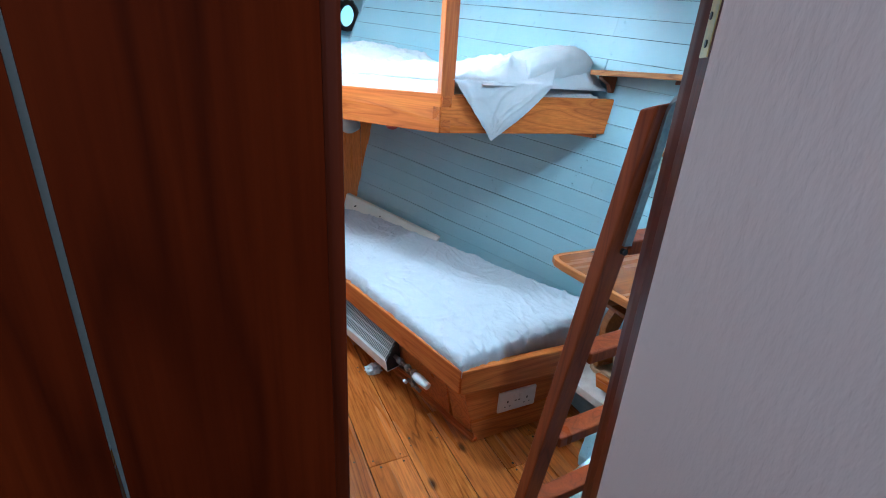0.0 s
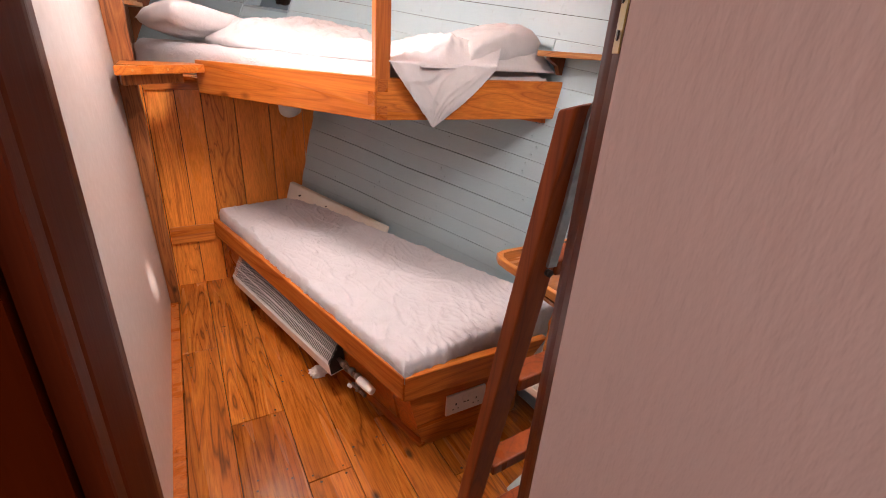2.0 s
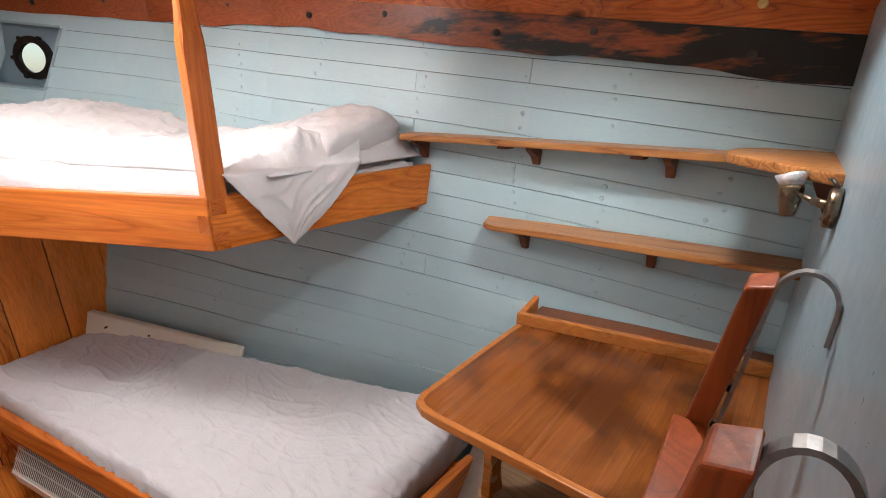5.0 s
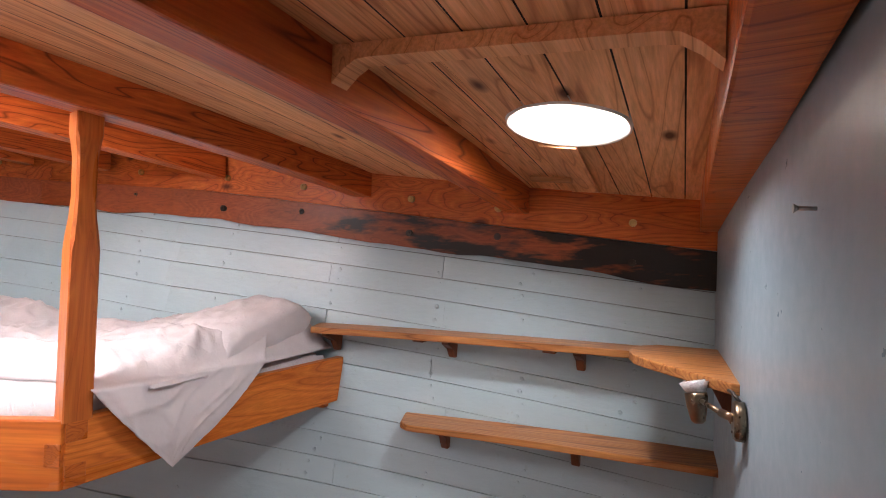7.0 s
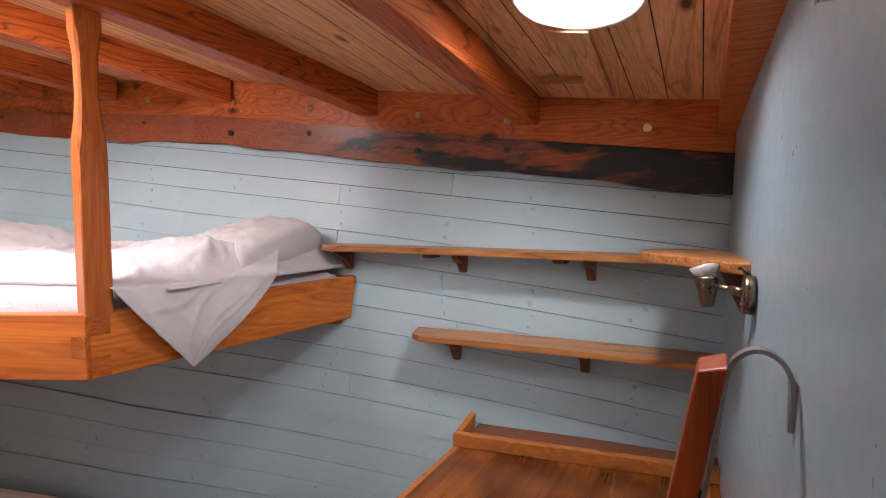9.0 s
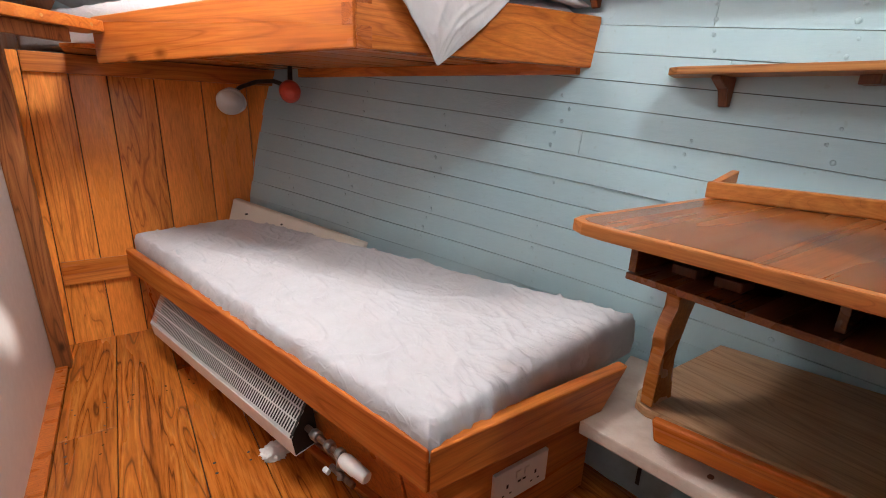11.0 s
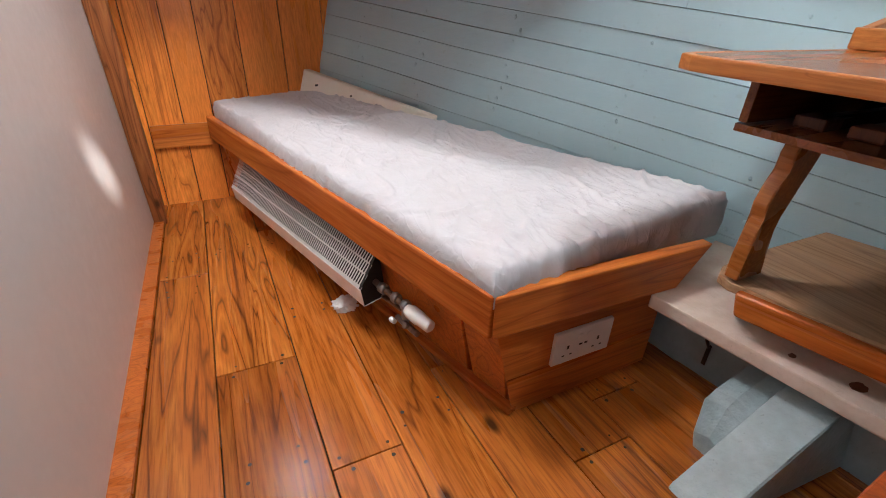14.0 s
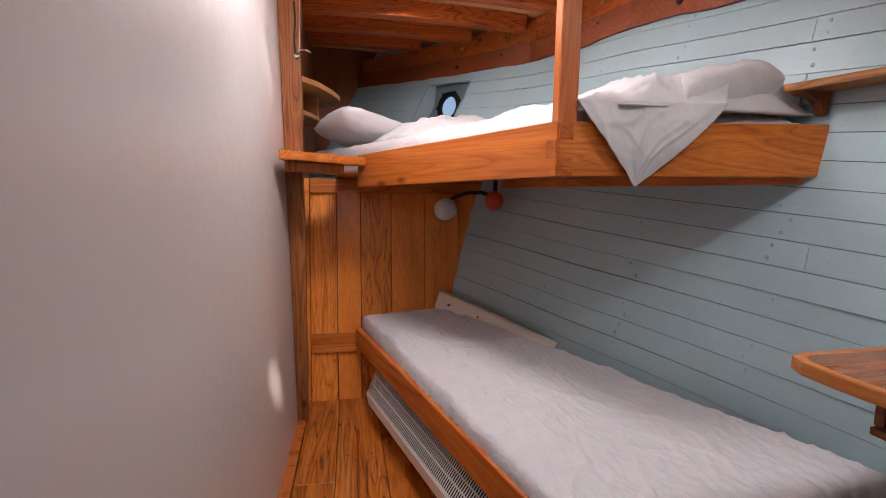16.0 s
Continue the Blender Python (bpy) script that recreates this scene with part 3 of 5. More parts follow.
def corner_post_mesh():
    bm = bmesh.new()
    rows = []
    for k in range(25):
        z = floor_z(3.25) + 2.34 * k / 24
        x0, x1 = west_x(z) + 0.001, 0.344 + 0.005 * fbm(0.4, z * 7.0, 2.0)
        y0 = 3.215 + 0.004 * fbm(z * 6.0, 1.2, 5.0)
        rows.append([bm.verts.new(p) for p in ((x0, y0, z), (x1, y0, z), (x1, 3.285, z), (x0, 3.285, z))])
    for a, b in zip(rows, rows[1:]):
        for k in range(4):
            bm.faces.new((a[k], a[(k + 1) % 4], b[(k + 1) % 4], b[k]))
    bm.faces.new(rows[0])
    bm.faces.new(rows[-1])
    bmesh.ops.recalc_face_normals(bm, faces=bm.faces)
    return bevelled(bm, 0.005, 2, [e for e in bm.edges if len(e.link_faces) == 2 and e.calc_face_angle(0) > 1.0])


post_w = tagged(part("corner_post", corner_post_mesh(), POST), "dark stained upright post against the white wall", "post")

# ---- hull lining: painted planks on the curving side ----


def hull_strip(s0, s1, y0, y1, front, back, n=22, slope=0.10):
    bm = bmesh.new()
    rows = []
    for i in range(n + 1):
        y = y0 + (y1 - y0) * i / n
        ring = []
        for s, d in ((s0, front), (s1, front), (s1, back), (s0, back)):
            z = s + slope * (y - 1.5)
            ring.append(bm.verts.new((hull_x(y, z) + d, y, z)))
        rows.append(ring)
    for a, b in zip(rows, rows[1:]):
        for k in range(4):
            bm.faces.new((a[k], a[(k + 1) % 4], b[(k + 1) % 4], b[k]))
    bm.faces.new(rows[0])
    bm.faces.new(rows[-1])
    return bm


PY0, PY1, PS0, PS1 = 4.02, 4.37, 1.416, 1.734
hull = tagged(part("wall_east", join(hull_strip(-0.5, 0.9, 0.60, 4.5, 0.022, 0.05, 30), hull_strip(0.9, PS0, 0.60, 5.06, 0.022, 0.05, 34), hull_strip(PS1, 2.4, 0.60, 5.06, 0.022, 0.05, 34), hull_strip(PS0, PS1, 0.60, PY0, 0.022, 0.05, 30), hull_strip(PS0, PS1, PY1, 5.06, 0.022, 0.05, 10)), HULL_JOINT),
              "pale blue painted plank lining of the hull side", "wall", kind="structure")
SEAMS = [-0.33, -0.24, -0.154, -0.066, 0.022, 0.109, 0.197, 0.285, 0.372, 0.460, 0.548, 0.637, 0.726, 0.811, 0.900, 0.990, 1.078, 1.166, 1.254, 1.342, 1.43, 1.535, 1.638, 1.72, 1.806, 1.89, 1.98, 2.07]
PLANK_BUTTS = {11: [1.42], 14: [1.95], 17: [1.56], 19: [1.63], 20: [2.06], 21: [1.60], 22: [2.07], 23: [1.62], 24: [2.06]}
for i, (sa, sb) in enumerate(zip(SEAMS, SEAMS[1:])):
    end = 5.05 if sa > 0.88 else 4.45
    cuts = [0.62, *PLANK_BUTTS.get(i, []), end]
    holed = sb > PS0 and sa < PS1
    if holed:
        cuts = cuts[:-1] + [PY0, PY1, end]
    for y0, y1 in zip(cuts, cuts[1:]):
        d = random.uniform(-0.0035, 0.0035)
        spans = [(sa, sb)]
        if holed and y0 == PY0:
            spans = [(a, b) for a, b in ((sa, PS0), (PS1, sb)) if b - a > 0.01]
        for a, b in spans:
            bm = hull_strip(a + 0.0014, b - 0.0014, y0 + 0.0012, y1 - 0.0012, d, 0.02, max(6, int(8 * (y1 - y0))))
            part("hull_plank", smooth(bm, False), BLUE, hull)
rivets = bmesh.new()
for sa, sb in zip(SEAMS, SEAMS[1:]):
    for y in (0.95, 1.3, 1.62, 2.04, 2.5, 2.93, 3.3):
        for f in (0.25, 0.75):
            if random.random() < 0.75:
                yy = y + random.uniform(-0.03, 0.03)
                z = sa + (sb - sa) * f + 0.10 * (yy - 1.5)
                bmesh.ops.create_uvsphere(rivets, u_segments=8, v_segments=4, radius=random.uniform(0.0055, 0.0085), matrix=Matrix.Translation((hull_x(yy, z), yy, z)) @ Matrix.Diagonal((0.4, 1, 1, 1)))
tagged(part("plank_fastenings", smooth(rivets), BLUE, hull), "painted-over fastening heads", kind="stuff")

# clamp and scorched stringer under the deck
def stringer(name, lo, hi, front, back, mat, label, wave=0.0):
    bm = bmesh.new()
    rows = []
    n = 60
    for i in range(n + 1):
        y = SOUTH + 0.002 + (5.04 - SOUTH) * i / n
        z0, z1 = lo(y) + wave * fbm(y * 5, 0.3), hi(y)
        x = hull_x(y, 0.5 * (z0 + z1))
        rows.append([bm.verts.new(p) for p in ((x + front, y, z0), (x + front - 0.004, y, z1), (x + back, y, z1), (x + back, y, z0))])
    for a, b in zip(rows, rows[1:]):
        for k in range(4):
            bm.faces.new((a[k], a[(k + 1) % 4], b[(k + 1) % 4], b[k]))
    bm.faces.new(rows[0])
    bm.faces.new(rows[-1])
    return tagged(part(name, bm, mat), label, "beam")


scorched = stringer("stringer", lambda y: 1.65 + 0.115 * sheer(y), lambda y: 1.782 + 0.110 * sheer(y), -0.035, 0.015, CHAR, "dark stained stringer with scorched black patches", 0.012)
clamp = stringer("deck_clamp", lambda y: 1.784 + 0.110 * sheer(y), lambda y: lining_z(2.2, y) + 0.03, -0.055, 0.015, CLAMP, "orange-stained knotty deck clamp with bolts")
for k in range(9):
    y = 0.95 + 0.4 * k + 0.06 * (k % 2)
    for base, parent, dz, off in ((1.784, clamp, 0.06, -0.058), (1.65, scorched, 0.06 + 0.03 * (k % 2), -0.038)):
        z = base + 0.112 * sheer(y) + dz
        x = hull_x(y, z) + off
        part("bolt", join(tube([(x - 0.006, y, z), (x + 0.01, y, z)], 0.013, 12), tube([(x - 0.011, y, z), (x, y, z)], 0.006, 8)), BRONZE if off > -0.05 else BRIGHT_BRASS, parent)

# ---- deck, ceiling boards and deck lights ----
HOLES = [(SKY_X, SKY_Y, SKY_R), (D3_X, D3_Y, 0.16), (D2_X, D2_Y, 0.18), (D4_X, D4_Y, 0.12)]


def deck_layer(ys, gap, up, holes, x0=0.22, x1=2.75):
    bm = bmesh.new()
    for ya, yb in zip(ys, ys[1:]):
        ya, yb = ya + gap, yb - gap
        sub = [ya + (yb - ya) * k / 6 for k in range(7)]
        for u, v in zip(sub, sub[1:]):
            spans = [((x0, x0), (x1, x1))]
            for cx, cy, r in holes:
                if min(abs(u - cy), abs(v - cy)) < r or (u - cy) * (v - cy) < 0:
                    cu, cv = (math.sqrt(max(0.0, r * r - (w - cy) ** 2)) for w in (u, v))
                    spans = [((x0, x0), (cx - cu, cx - cv)), ((cx + cu, cx + cv), (x1, x1))]
            for (au, av), (bu, bv) in spans:
                n = 10
                low = [bm.verts.new((au + (bu - au) * k / n, u, lining_z(au + (bu - au) * k / n, u) + up)) for k in range(n + 1)]
                high = [bm.verts.new((av + (bv - av) * k / n, v, lining_z(av + (bv - av) * k / n, v) + up)) for k in range(n + 1)]
                for k in range(n):
                    try:
                        bm.faces.new((low[k], low[k + 1], high[k + 1], high[k]))
                    except ValueError:
                        pass
    return bm


boards = [0.60 + 0.098 * k for k in range(46)]
me_ceiling = deck_layer(boards, 0.0016, 0.0, HOLES)
tagged(part("ceiling", me_ceiling, LINING), "pale knotty pine boarded ceiling between beams", "ceiling", kind="structure")
# backing sheet added so no daylight leaks through the board joints
tagged(part("deck", deck_layer([0.5, 0.88, 1.18, 1.27, 1.63, 2.06, 2.48, 3.38, 3.66, 5.12], 0.0, 0.012, HOLES), SCRATCH), "deck sheet added over the ceiling boards to block light leaks", "deck", kind="structure")
SHIFT = Vector((-SUN_WAY.x, -SUN_WAY.y)) / -SUN_WAY.z


def deck_light(cx, cy, r, label):
    """A round deck opening: a rough white liner that narrows to a thick glass in the deck above."""
    z = lining_z(cx, cy)
    t = thing("deck_light", (cx, cy, z), label, "skylight")
    bm = bmesh.new()
    rings = []
    for k, (rr, dz) in enumerate(((r + 0.004, 0.012), (r + 0.002, -0.004), (r - 0.004, -0.004), (r - 0.006, 0.03), (0.092, 0.105))):
        ring = []
        for i in range(40):
            a = 2 * math.pi * i / 40
            w = rr + (0.004 * fbm(math.cos(a) * 3 + cx, math.sin(a) * 3, k) if 1 <= k <= 2 else 0)
            sx, sy = (SHIFT * 0.09 if k == 4 else Vector((0, 0)))
            x, y = cx + sx + w * math.cos(a), cy + sy + w * math.sin(a)
            ring.append(bm.verts.new((x, y, lining_z(x, y) + dz)))
        rings.append(ring)
    for a, b in zip(rings, rings[1:]):
        for i in range(40):
            bm.faces.new((a[i], a[(i + 1) % 40], b[(i + 1) % 40], b[i])).smooth = True
    part("liner", bm, WHITE_BOARD, t)
    g = bmesh.new()
    bmesh.ops.create_cone(g, cap_ends=True, segments=40, radius1=0.09, radius2=0.09, depth=0.012, matrix=Matrix.Translation((cx + SHIFT.x * 0.09, cy + SHIFT.y * 0.09, z + 0.112)))
    glass = part("glass", g, GLASS, t, "clear deck glass")
    glass.visible_shadow = False


deck_light(SKY_X, SKY_Y, SKY_R, "bright round deck skylight in the pale boards")
# unseen opening, added only to carry the doorway fill lamp
deck_light(D3_X, D3_Y, 0.16, "added unseen round deck opening near the doorway")
deck_light(D2_X, D2_Y, 0.18, "round deck skylight near the white wall")
deck_light(D4_X, D4_Y, 0.12, "small round deck skylight over the upper bunk")


def beam(yend, x0, x1, wide, deep, slope, label, mat=BEAM):
    bm = bmesh.new()
    rows = []
    for k in range(15):
        x = x0 + (x1 - x0) * k / 14
        y = yend - slope * (x - x1)
        z = beam_z(x, y)
        rows.append([bm.verts.new(p) for p in ((x, y - wide / 2, z), (x, y + wide / 2, z), (x, y + wide / 2, z + deep), (x, y - wide / 2, z + deep))])
    for a, b in zip(rows, rows[1:]):
        for k in range(4):
            bm.faces.new((a[k], a[(k + 1) % 4], b[(k + 1) % 4], b[k]))
    bm.faces.new(rows[0])
    bm.faces.new(rows[-1])
    bmesh.ops.recalc_face_normals(bm, faces=bm.faces)
    bevelled(bm, 0.006, 2, [e for e in bm.edges if len(e.link_faces) == 2 and e.calc_face_angle(0) > 1.0])
    return tagged(part("ceiling_beam", bm, mat), label, "beam", "deck beams")


for y, slope in ((1.34, 0.03), (1.96, 0.12), (2.585, 0.12), (3.2, 0.12), (3.63, 0.12), (4.02, 0.12), (4.42, 0.12)):
    beam(y, WEST + 0.002, hull_x(y, 2.05) - 0.035, 0.082, 0.115, slope, "dark-stained cambered pine deck beam")
beam(0.712, WEST + 0.002, hull_x(0.745, 1.9) - 0.05, 0.08, 0.115, 0.0, "orange-stained deck beam along the blue bulkhead", CLAMP)
# curved strengthening piece across the boards
bm = bmesh.new()
rows = []
for k in range(25):
    f = k / 24
    y = 0.754 + (1.327 - 0.754) * f
    e = max(0.0, abs(f - 0.5) * 2 - 0.80) / 0.20
    lowz = lining_z(1.27, y) - 0.026 - 0.040 * e ** 1.6
    x = 1.285 - 0.03 * f
    rows.append([bm.verts.new(p) for p in ((x - 0.02, y, lowz), (x + 0.02, y, lowz), (x + 0.02, y, lining_z(x, y) - 0.001), (x - 0.02, y, lining_z(x, y) - 0.001))])
for a, b in zip(rows, rows[1:]):
    for k in range(4):
        bm.faces.new((a[k], a[(k + 1) % 4], b[(k + 1) % 4], b[k]))
bm.faces.new(rows[0])
bm.faces.new(rows[-1])
tagged(part("ceiling_rib", bm, LINING), "pale curved wooden rib under the ceiling boards", "rib")
tagged(part("ceiling_patch", hexa([(x, y, lining_z(x, y) - d) for d in (0.010, 0.001) for x, y in ((1.808, 1.036), (2.262, 1.052), (2.262, 1.145), (1.785, 1.130))], 0.002), LINING), "short pale board let in beside the skylight", "board")
tagged(part("ceiling_chip", hexa([(x, y, lining_z(x, y) - d) for d in (0.026, 0.0105) for x, y in ((2.070, 1.108), (2.092, 1.106), (2.088, 1.236), (2.068, 1.238))], 0.003), SHELF_EDGE), "pale splinter of wood on the ceiling board", "splinter")

# ---- lower bunk ----
A, B = Vector((1.08, 1.50)), Vector((0.60, 3.50))
ALONG = (B - A).normalized()
OUT = Vector((ALONG.y, -ALONG.x)) * -1


def bed_pt(s, off, z):
    """s metres along the bunk's front from its near corner, off metres out into the room."""
    p = A + ALONG * s + OUT * off
    return (p.x, p.y, z)


BED_L = (B - A).length
BED_Z = 0.405


def bz(s):
    return BED_Z - 0.014 * s


bunk = thing("lower_bunk", (1.3, 2.5, floor_z(2.5)), "varnished pine lower bunk base against the hull", "bunk bed")
part("front_rail", hexa([bed_pt(s, o, bz(s) + d) for d in (-0.115, 0.0) for s, o in ((0.0, 0.0), (BED_L - 0.005, 0.0), (BED_L - 0.005, -0.034), (0.0, -0.034))], 0.008, 3), PINE_Y, bunk)
c2 = Vector((1.76, 1.485))
part("end_board", hexa([(A.x + 0.006, A.y - 0.004, 0.288), (1.66, 1.484, 0.285), (1.66, 1.52, 0.285), (A.x + 0.04, 1.535, 0.29),
                        (A.x + 0.003, A.y - 0.006, BED_Z - 0.001), (c2.x, c2.y, BED_Z - 0.004), (c2.x, 1.52, BED_Z - 0.004), (A.x + 0.034, 1.535, BED_Z)], 0.006, 3), PINE_X, bunk)
# recessed slanting panels under the rail
for z0, z1 in ((0.0, 0.128), (0.1305, 0.288)):
    f0, f1 = z0 / 0.288, z1 / 0.288
    part("end_panel", hexa([(1.188 - 0.080 * f0, 1.508, z0), (1.66, 1.512, z0), (1.66, 1.535, z0), (1.20 - 0.06 * f0, 1.535, z0), (1.188 - 0.080 * f1, 1.508, z1), (1.66, 1.512, z1), (1.66, 1.535, z1), (1.20 - 0.06 * f1, 1.535, z1)], 0.002, 1), PINE_X, bunk)


def front_panel(s0, s1):
    def low(s):
        return -0.115 + 0.01 * s
    return hexa([bed_pt(s0 + 0.02, low(s0), floor_z(1.5 + s0)), bed_pt(s1, low(s1), floor_z(1.5 + s1)), bed_pt(s1, low(s1) - 0.02, floor_z(1.5 + s1)), bed_pt(s0 + 0.02, low(s0) - 0.02, floor_z(1.5 + s0)),
                 bed_pt(s0, -0.040, bz(s0) - 0.112), bed_pt(s1, -0.040, bz(s1) - 0.112), bed_pt(s1, -0.06, bz(s1) - 0.112), bed_pt(s0, -0.06, bz(s0) - 0.112)], 0.002, 1)


for s0, s1 in ((-0.004, 0.14), (0.142, 0.9), (0.902, BED_L - 0.02)):
    part("front_panel", front_panel(s0, s1), PINE_X, bunk)
part("kick_strip", hexa([bed_pt(s, o, floor_z(1.5 + s) + d) for d in (0.0, 0.018) for s, o in ((-0.02, -0.085), (BED_L - 0.02, -0.08), (BED_L - 0.02, -0.11), (-0.02, -0.115))], 0.004), PINE_Y, bunk)
part("bunk_base", prism([(A.x + 0.03, A.y + 0.03), (1.75, 1.53), (hull_x(2.2, 0.35) - 0.02, 2.2), (hull_x(3.45, 0.35) - 0.02, 3.48), (B.x + 0.04, 3.48)], 0.325, 0.345, 0.0), PINE_Y, bunk)


def ridge(x, y, z, width):
    return max(0.0, width - abs(noise.noise(Vector((x, y, z))))) / width


def soft_slab(outline, z0, z1, nu, nv, top, swell=0.03, edge=0.03):
    """A cushion over a four-sided outline a, b, c, d (a to b along its front); top(x, y, u, v): its relief."""
    a, b, c, d = (Vector(p) for p in outline)
    bm = bmesh.new()
    grid = []
    for i in range(nu + 1):
        u = i / nu
        row = []
        for j in range(nv + 1):
            v = j / nv
            p = (a * (1 - u) + b * u) * (1 - v) + (d * (1 - u) + c * u) * v
            e = min(u * (b - a).length, (1 - u) * (b - a).length, v * (d - a).length, (1 - v) * (d - a).length)
            r = edge
            sink = r - math.sqrt(max(0.0, r * r - max(0.0, r - e) ** 2)) if e < r else 0.0
            row.append(bm.verts.new((p.x, p.y, z1 - sink + top(p.x, p.y, u, v))))
        grid.append(row)
    for i in range(nu):
        for j in range(nv):
            bm.faces.new((grid[i][j], grid[i + 1][j], grid[i + 1][j + 1], grid[i][j + 1]))
    rim = [grid[i][0] for i in range(nu + 1)] + [grid[nu][j] for j in range(1, nv + 1)] + [grid[i][nv] for i in range(nu - 1, -1, -1)] + [grid[0][j] for j in range(nv - 1, 0, -1)]
    mid = (a + b + c + d) / 4
    last = rim
    for step in range(1, 6):
        f = step / 5
        ring = []
        for k, v in enumerate(rim):
            out = Vector((v.co.x - mid.x, v.co.y - mid.y)).normalized()
            w = swell * math.sin(math.pi * f) + 0.010 * fbm(v.co.x * 26, v.co.y * 26, f * 2.0) * math.sin(math.pi * f)
            w += 0.009 * ridge(v.co.x * 15, v.co.y * 15, f * 0.8 + 3.0, 0.3) * (1 - 0.6 * f) * math.sin(math.pi * min(1.0, f + 0.25))
            ring.append(bm.verts.new((v.co.x + out.x * w, v.co.y + out.y * w, v.co.z + (z0 - v.co.z) * f)))
        for k in range(len(rim)):
            bm.faces.new((last[k], last[(k + 1) % len(rim)], ring[(k + 1) % len(rim)], ring[k]))
        last = ring
    bm.faces.new(last)
    return smooth(bm)


def wrinkles(x, y, u, v):
    """Loose sheet: broad swells, long slanting creases, tight pulled folds at the open end."""
    wx = 0.16 * noise.noise(Vector((x * 3.1, y * 2.3, 3.0)))
    wy = 0.16 * noise.noise(Vector((x * 2.7, y * 2.9, 8.0)))
    a, b = (x + wx) * 0.9 + (y + wy) * 0.42, (y + wy) * 0.9 - (x + wx) * 0.42
    w = 0.006 * fbm(x * 3.0, y * 2.0, 0.5, 4) + 0.035 * v
    w += 0.008 * ridge(a * 4.0, b * 10.0, 1.7, 0.07) * (0.5 + noise.noise(Vector((x * 2, y * 2, 5))))
    w += 0.008 * ridge(a * 9.0, b * 3.2, 5.7, 0.07)
    w += 0.0025 * ridge(a * 17.0, b * 9.0, 9.1, 0.14)
    w += 0.007 * ridge((x * 0.35 + y) * 4.0, (y * 0.35 - x) * 20.0, 2.1, 0.24) * max(0.0, 1 - u * 3.6)
    pull = max(0.0, 1 - u * 6.0)
    w += 0.006 * ridge(v * 22.0 + 1.5 * noise.noise(Vector((v * 5, u * 9, 1.0))), u * 5.0, 6.3, 0.30) * pull
    w += 0.010 * ridge(u * 7.0 + v * 3.0, v * 7.0 - u * 2.5, 12.4, 0.09) * max(0.0, 1 - v * 1.6)
    return w


m_far = 3.50
tagged(part("mattress", soft_slab([(A.x + 0.006, A.y + 0.008), (B.x + 0.045, m_far), (hull_x(m_far, 0.5) - 0.06, m_far), (1.93, 1.585)], 0.347, 0.450, 250, 120, wrinkles, 0.004), SHEET),
       "bare bunk mattress in a creased white fitted sheet", "mattress")
# white lee board along the hull, over the mattress edge
lee = thing("lee_board", (1.3, 3.1, 0.5), "white painted board along the hull above the mattress", "board")
part("board", hexa([(1.075, 3.49, 0.46), (1.50, 2.72, 0.43), (1.53, 2.735, 0.43), (1.105, 3.51, 0.46), (1.115, 3.51, 0.585), (1.53, 2.74, 0.475), (1.555, 2.75, 0.475), (1.145, 3.525, 0.585)], 0.008, 3), WHITE_BOARD, lee)
for f in (0.14, 0.42):
    p = Vector((1.075, 3.49, 0.53)).lerp(Vector((1.52, 2.74, 0.45)), f) + Vector((0.012, 0.004, 0))
    part("screw", tube([p + Vector((-0.004, -0.002, 0)), p + Vector((0.01, 0.005, 0))], 0.005, 8), BRONZE, lee)

# socket on the bunk's end
sock = thing("wall_socket", (1.37, 1.51, 0.14), "white double power socket with charging ports", "socket")
SX0, SX1, SZ0, SZ1 = 1.281, 1.470, 0.135, 0.236
part("faceplate", box(SX0, SX1, 1.4995, 1.5115, SZ0, SZ1, 0.003), PLASTIC, sock)
for cx in (SX0 + 0.045, SX1 - 0.045):
    for x0, x1, z0, z1 in ((-0.003, 0.003, 0.045, 0.056), (-0.016, -0.009, 0.024, 0.0275), (0.009, 0.016, 0.024, 0.0275)):
        part("pin_hole", box(cx + x0, cx + x1, 1.4985, 1.4999, SZ0 + z0, SZ0 + z1, 0), BLACK, sock)
for cx in (SX0 + 0.080, SX1 - 0.080):
    part("rocker", box(cx - 0.008, cx + 0.008, 1.4965, 1.5, SZ0 + 0.064, SZ0 + 0.084, 0.002), PLASTIC, sock)
for cx in (SX0 + 0.086, SX1 - 0.086):
    part("charging_port", box(cx - 0.005, cx + 0.005, 1.4985, 1.4999, SZ0 + 0.046, SZ0 + 0.051, 0), BLACK, sock)

# ---- convector under the rail ----
conv = thing("radiator", bed_pt(1.1, 0, floor_z(2.6)), "white slotted convector heater under the bunk rail", "radiator")
R0, R1 = 0.50, 1.70


def section(s):
    f = floor_z(1.5 + s)
    return [(-0.038, bz(s) - 0.118), (0.030, f + 0.175), (0.020, f + 0.112), (-0.06, f + 0.12)]


def conv_face(k0, k1, s0, s1, t=0.003):
    a, b = section(s0), section(s1)
    q = [bed_pt(s0, *a[k0]), bed_pt(s1, *b[k0]), bed_pt(s1, *b[k1]), bed_pt(s0, *a[k1])]
    n = (Vector(q[1]) - Vector(q[0])).cross(Vector(q[3]) - Vector(q[0])).normalized() * t
    return hexa([*q, *[Vector(p) + n for p in q]], 0.0008, 1)


part("casing", join(conv_face(1, 2, R0, R1), conv_face(2, 3, R0, R1)), ENAMEL, conv)
grille = bmesh.new()
a0, a1, b0, b1 = (Vector(bed_pt(R0, *section(R0)[0])), Vector(bed_pt(R0, *section(R0)[1])), Vector(bed_pt(R1, *section(R1)[0])), Vector(bed_pt(R1, *section(R1)[1])))
nn = 92


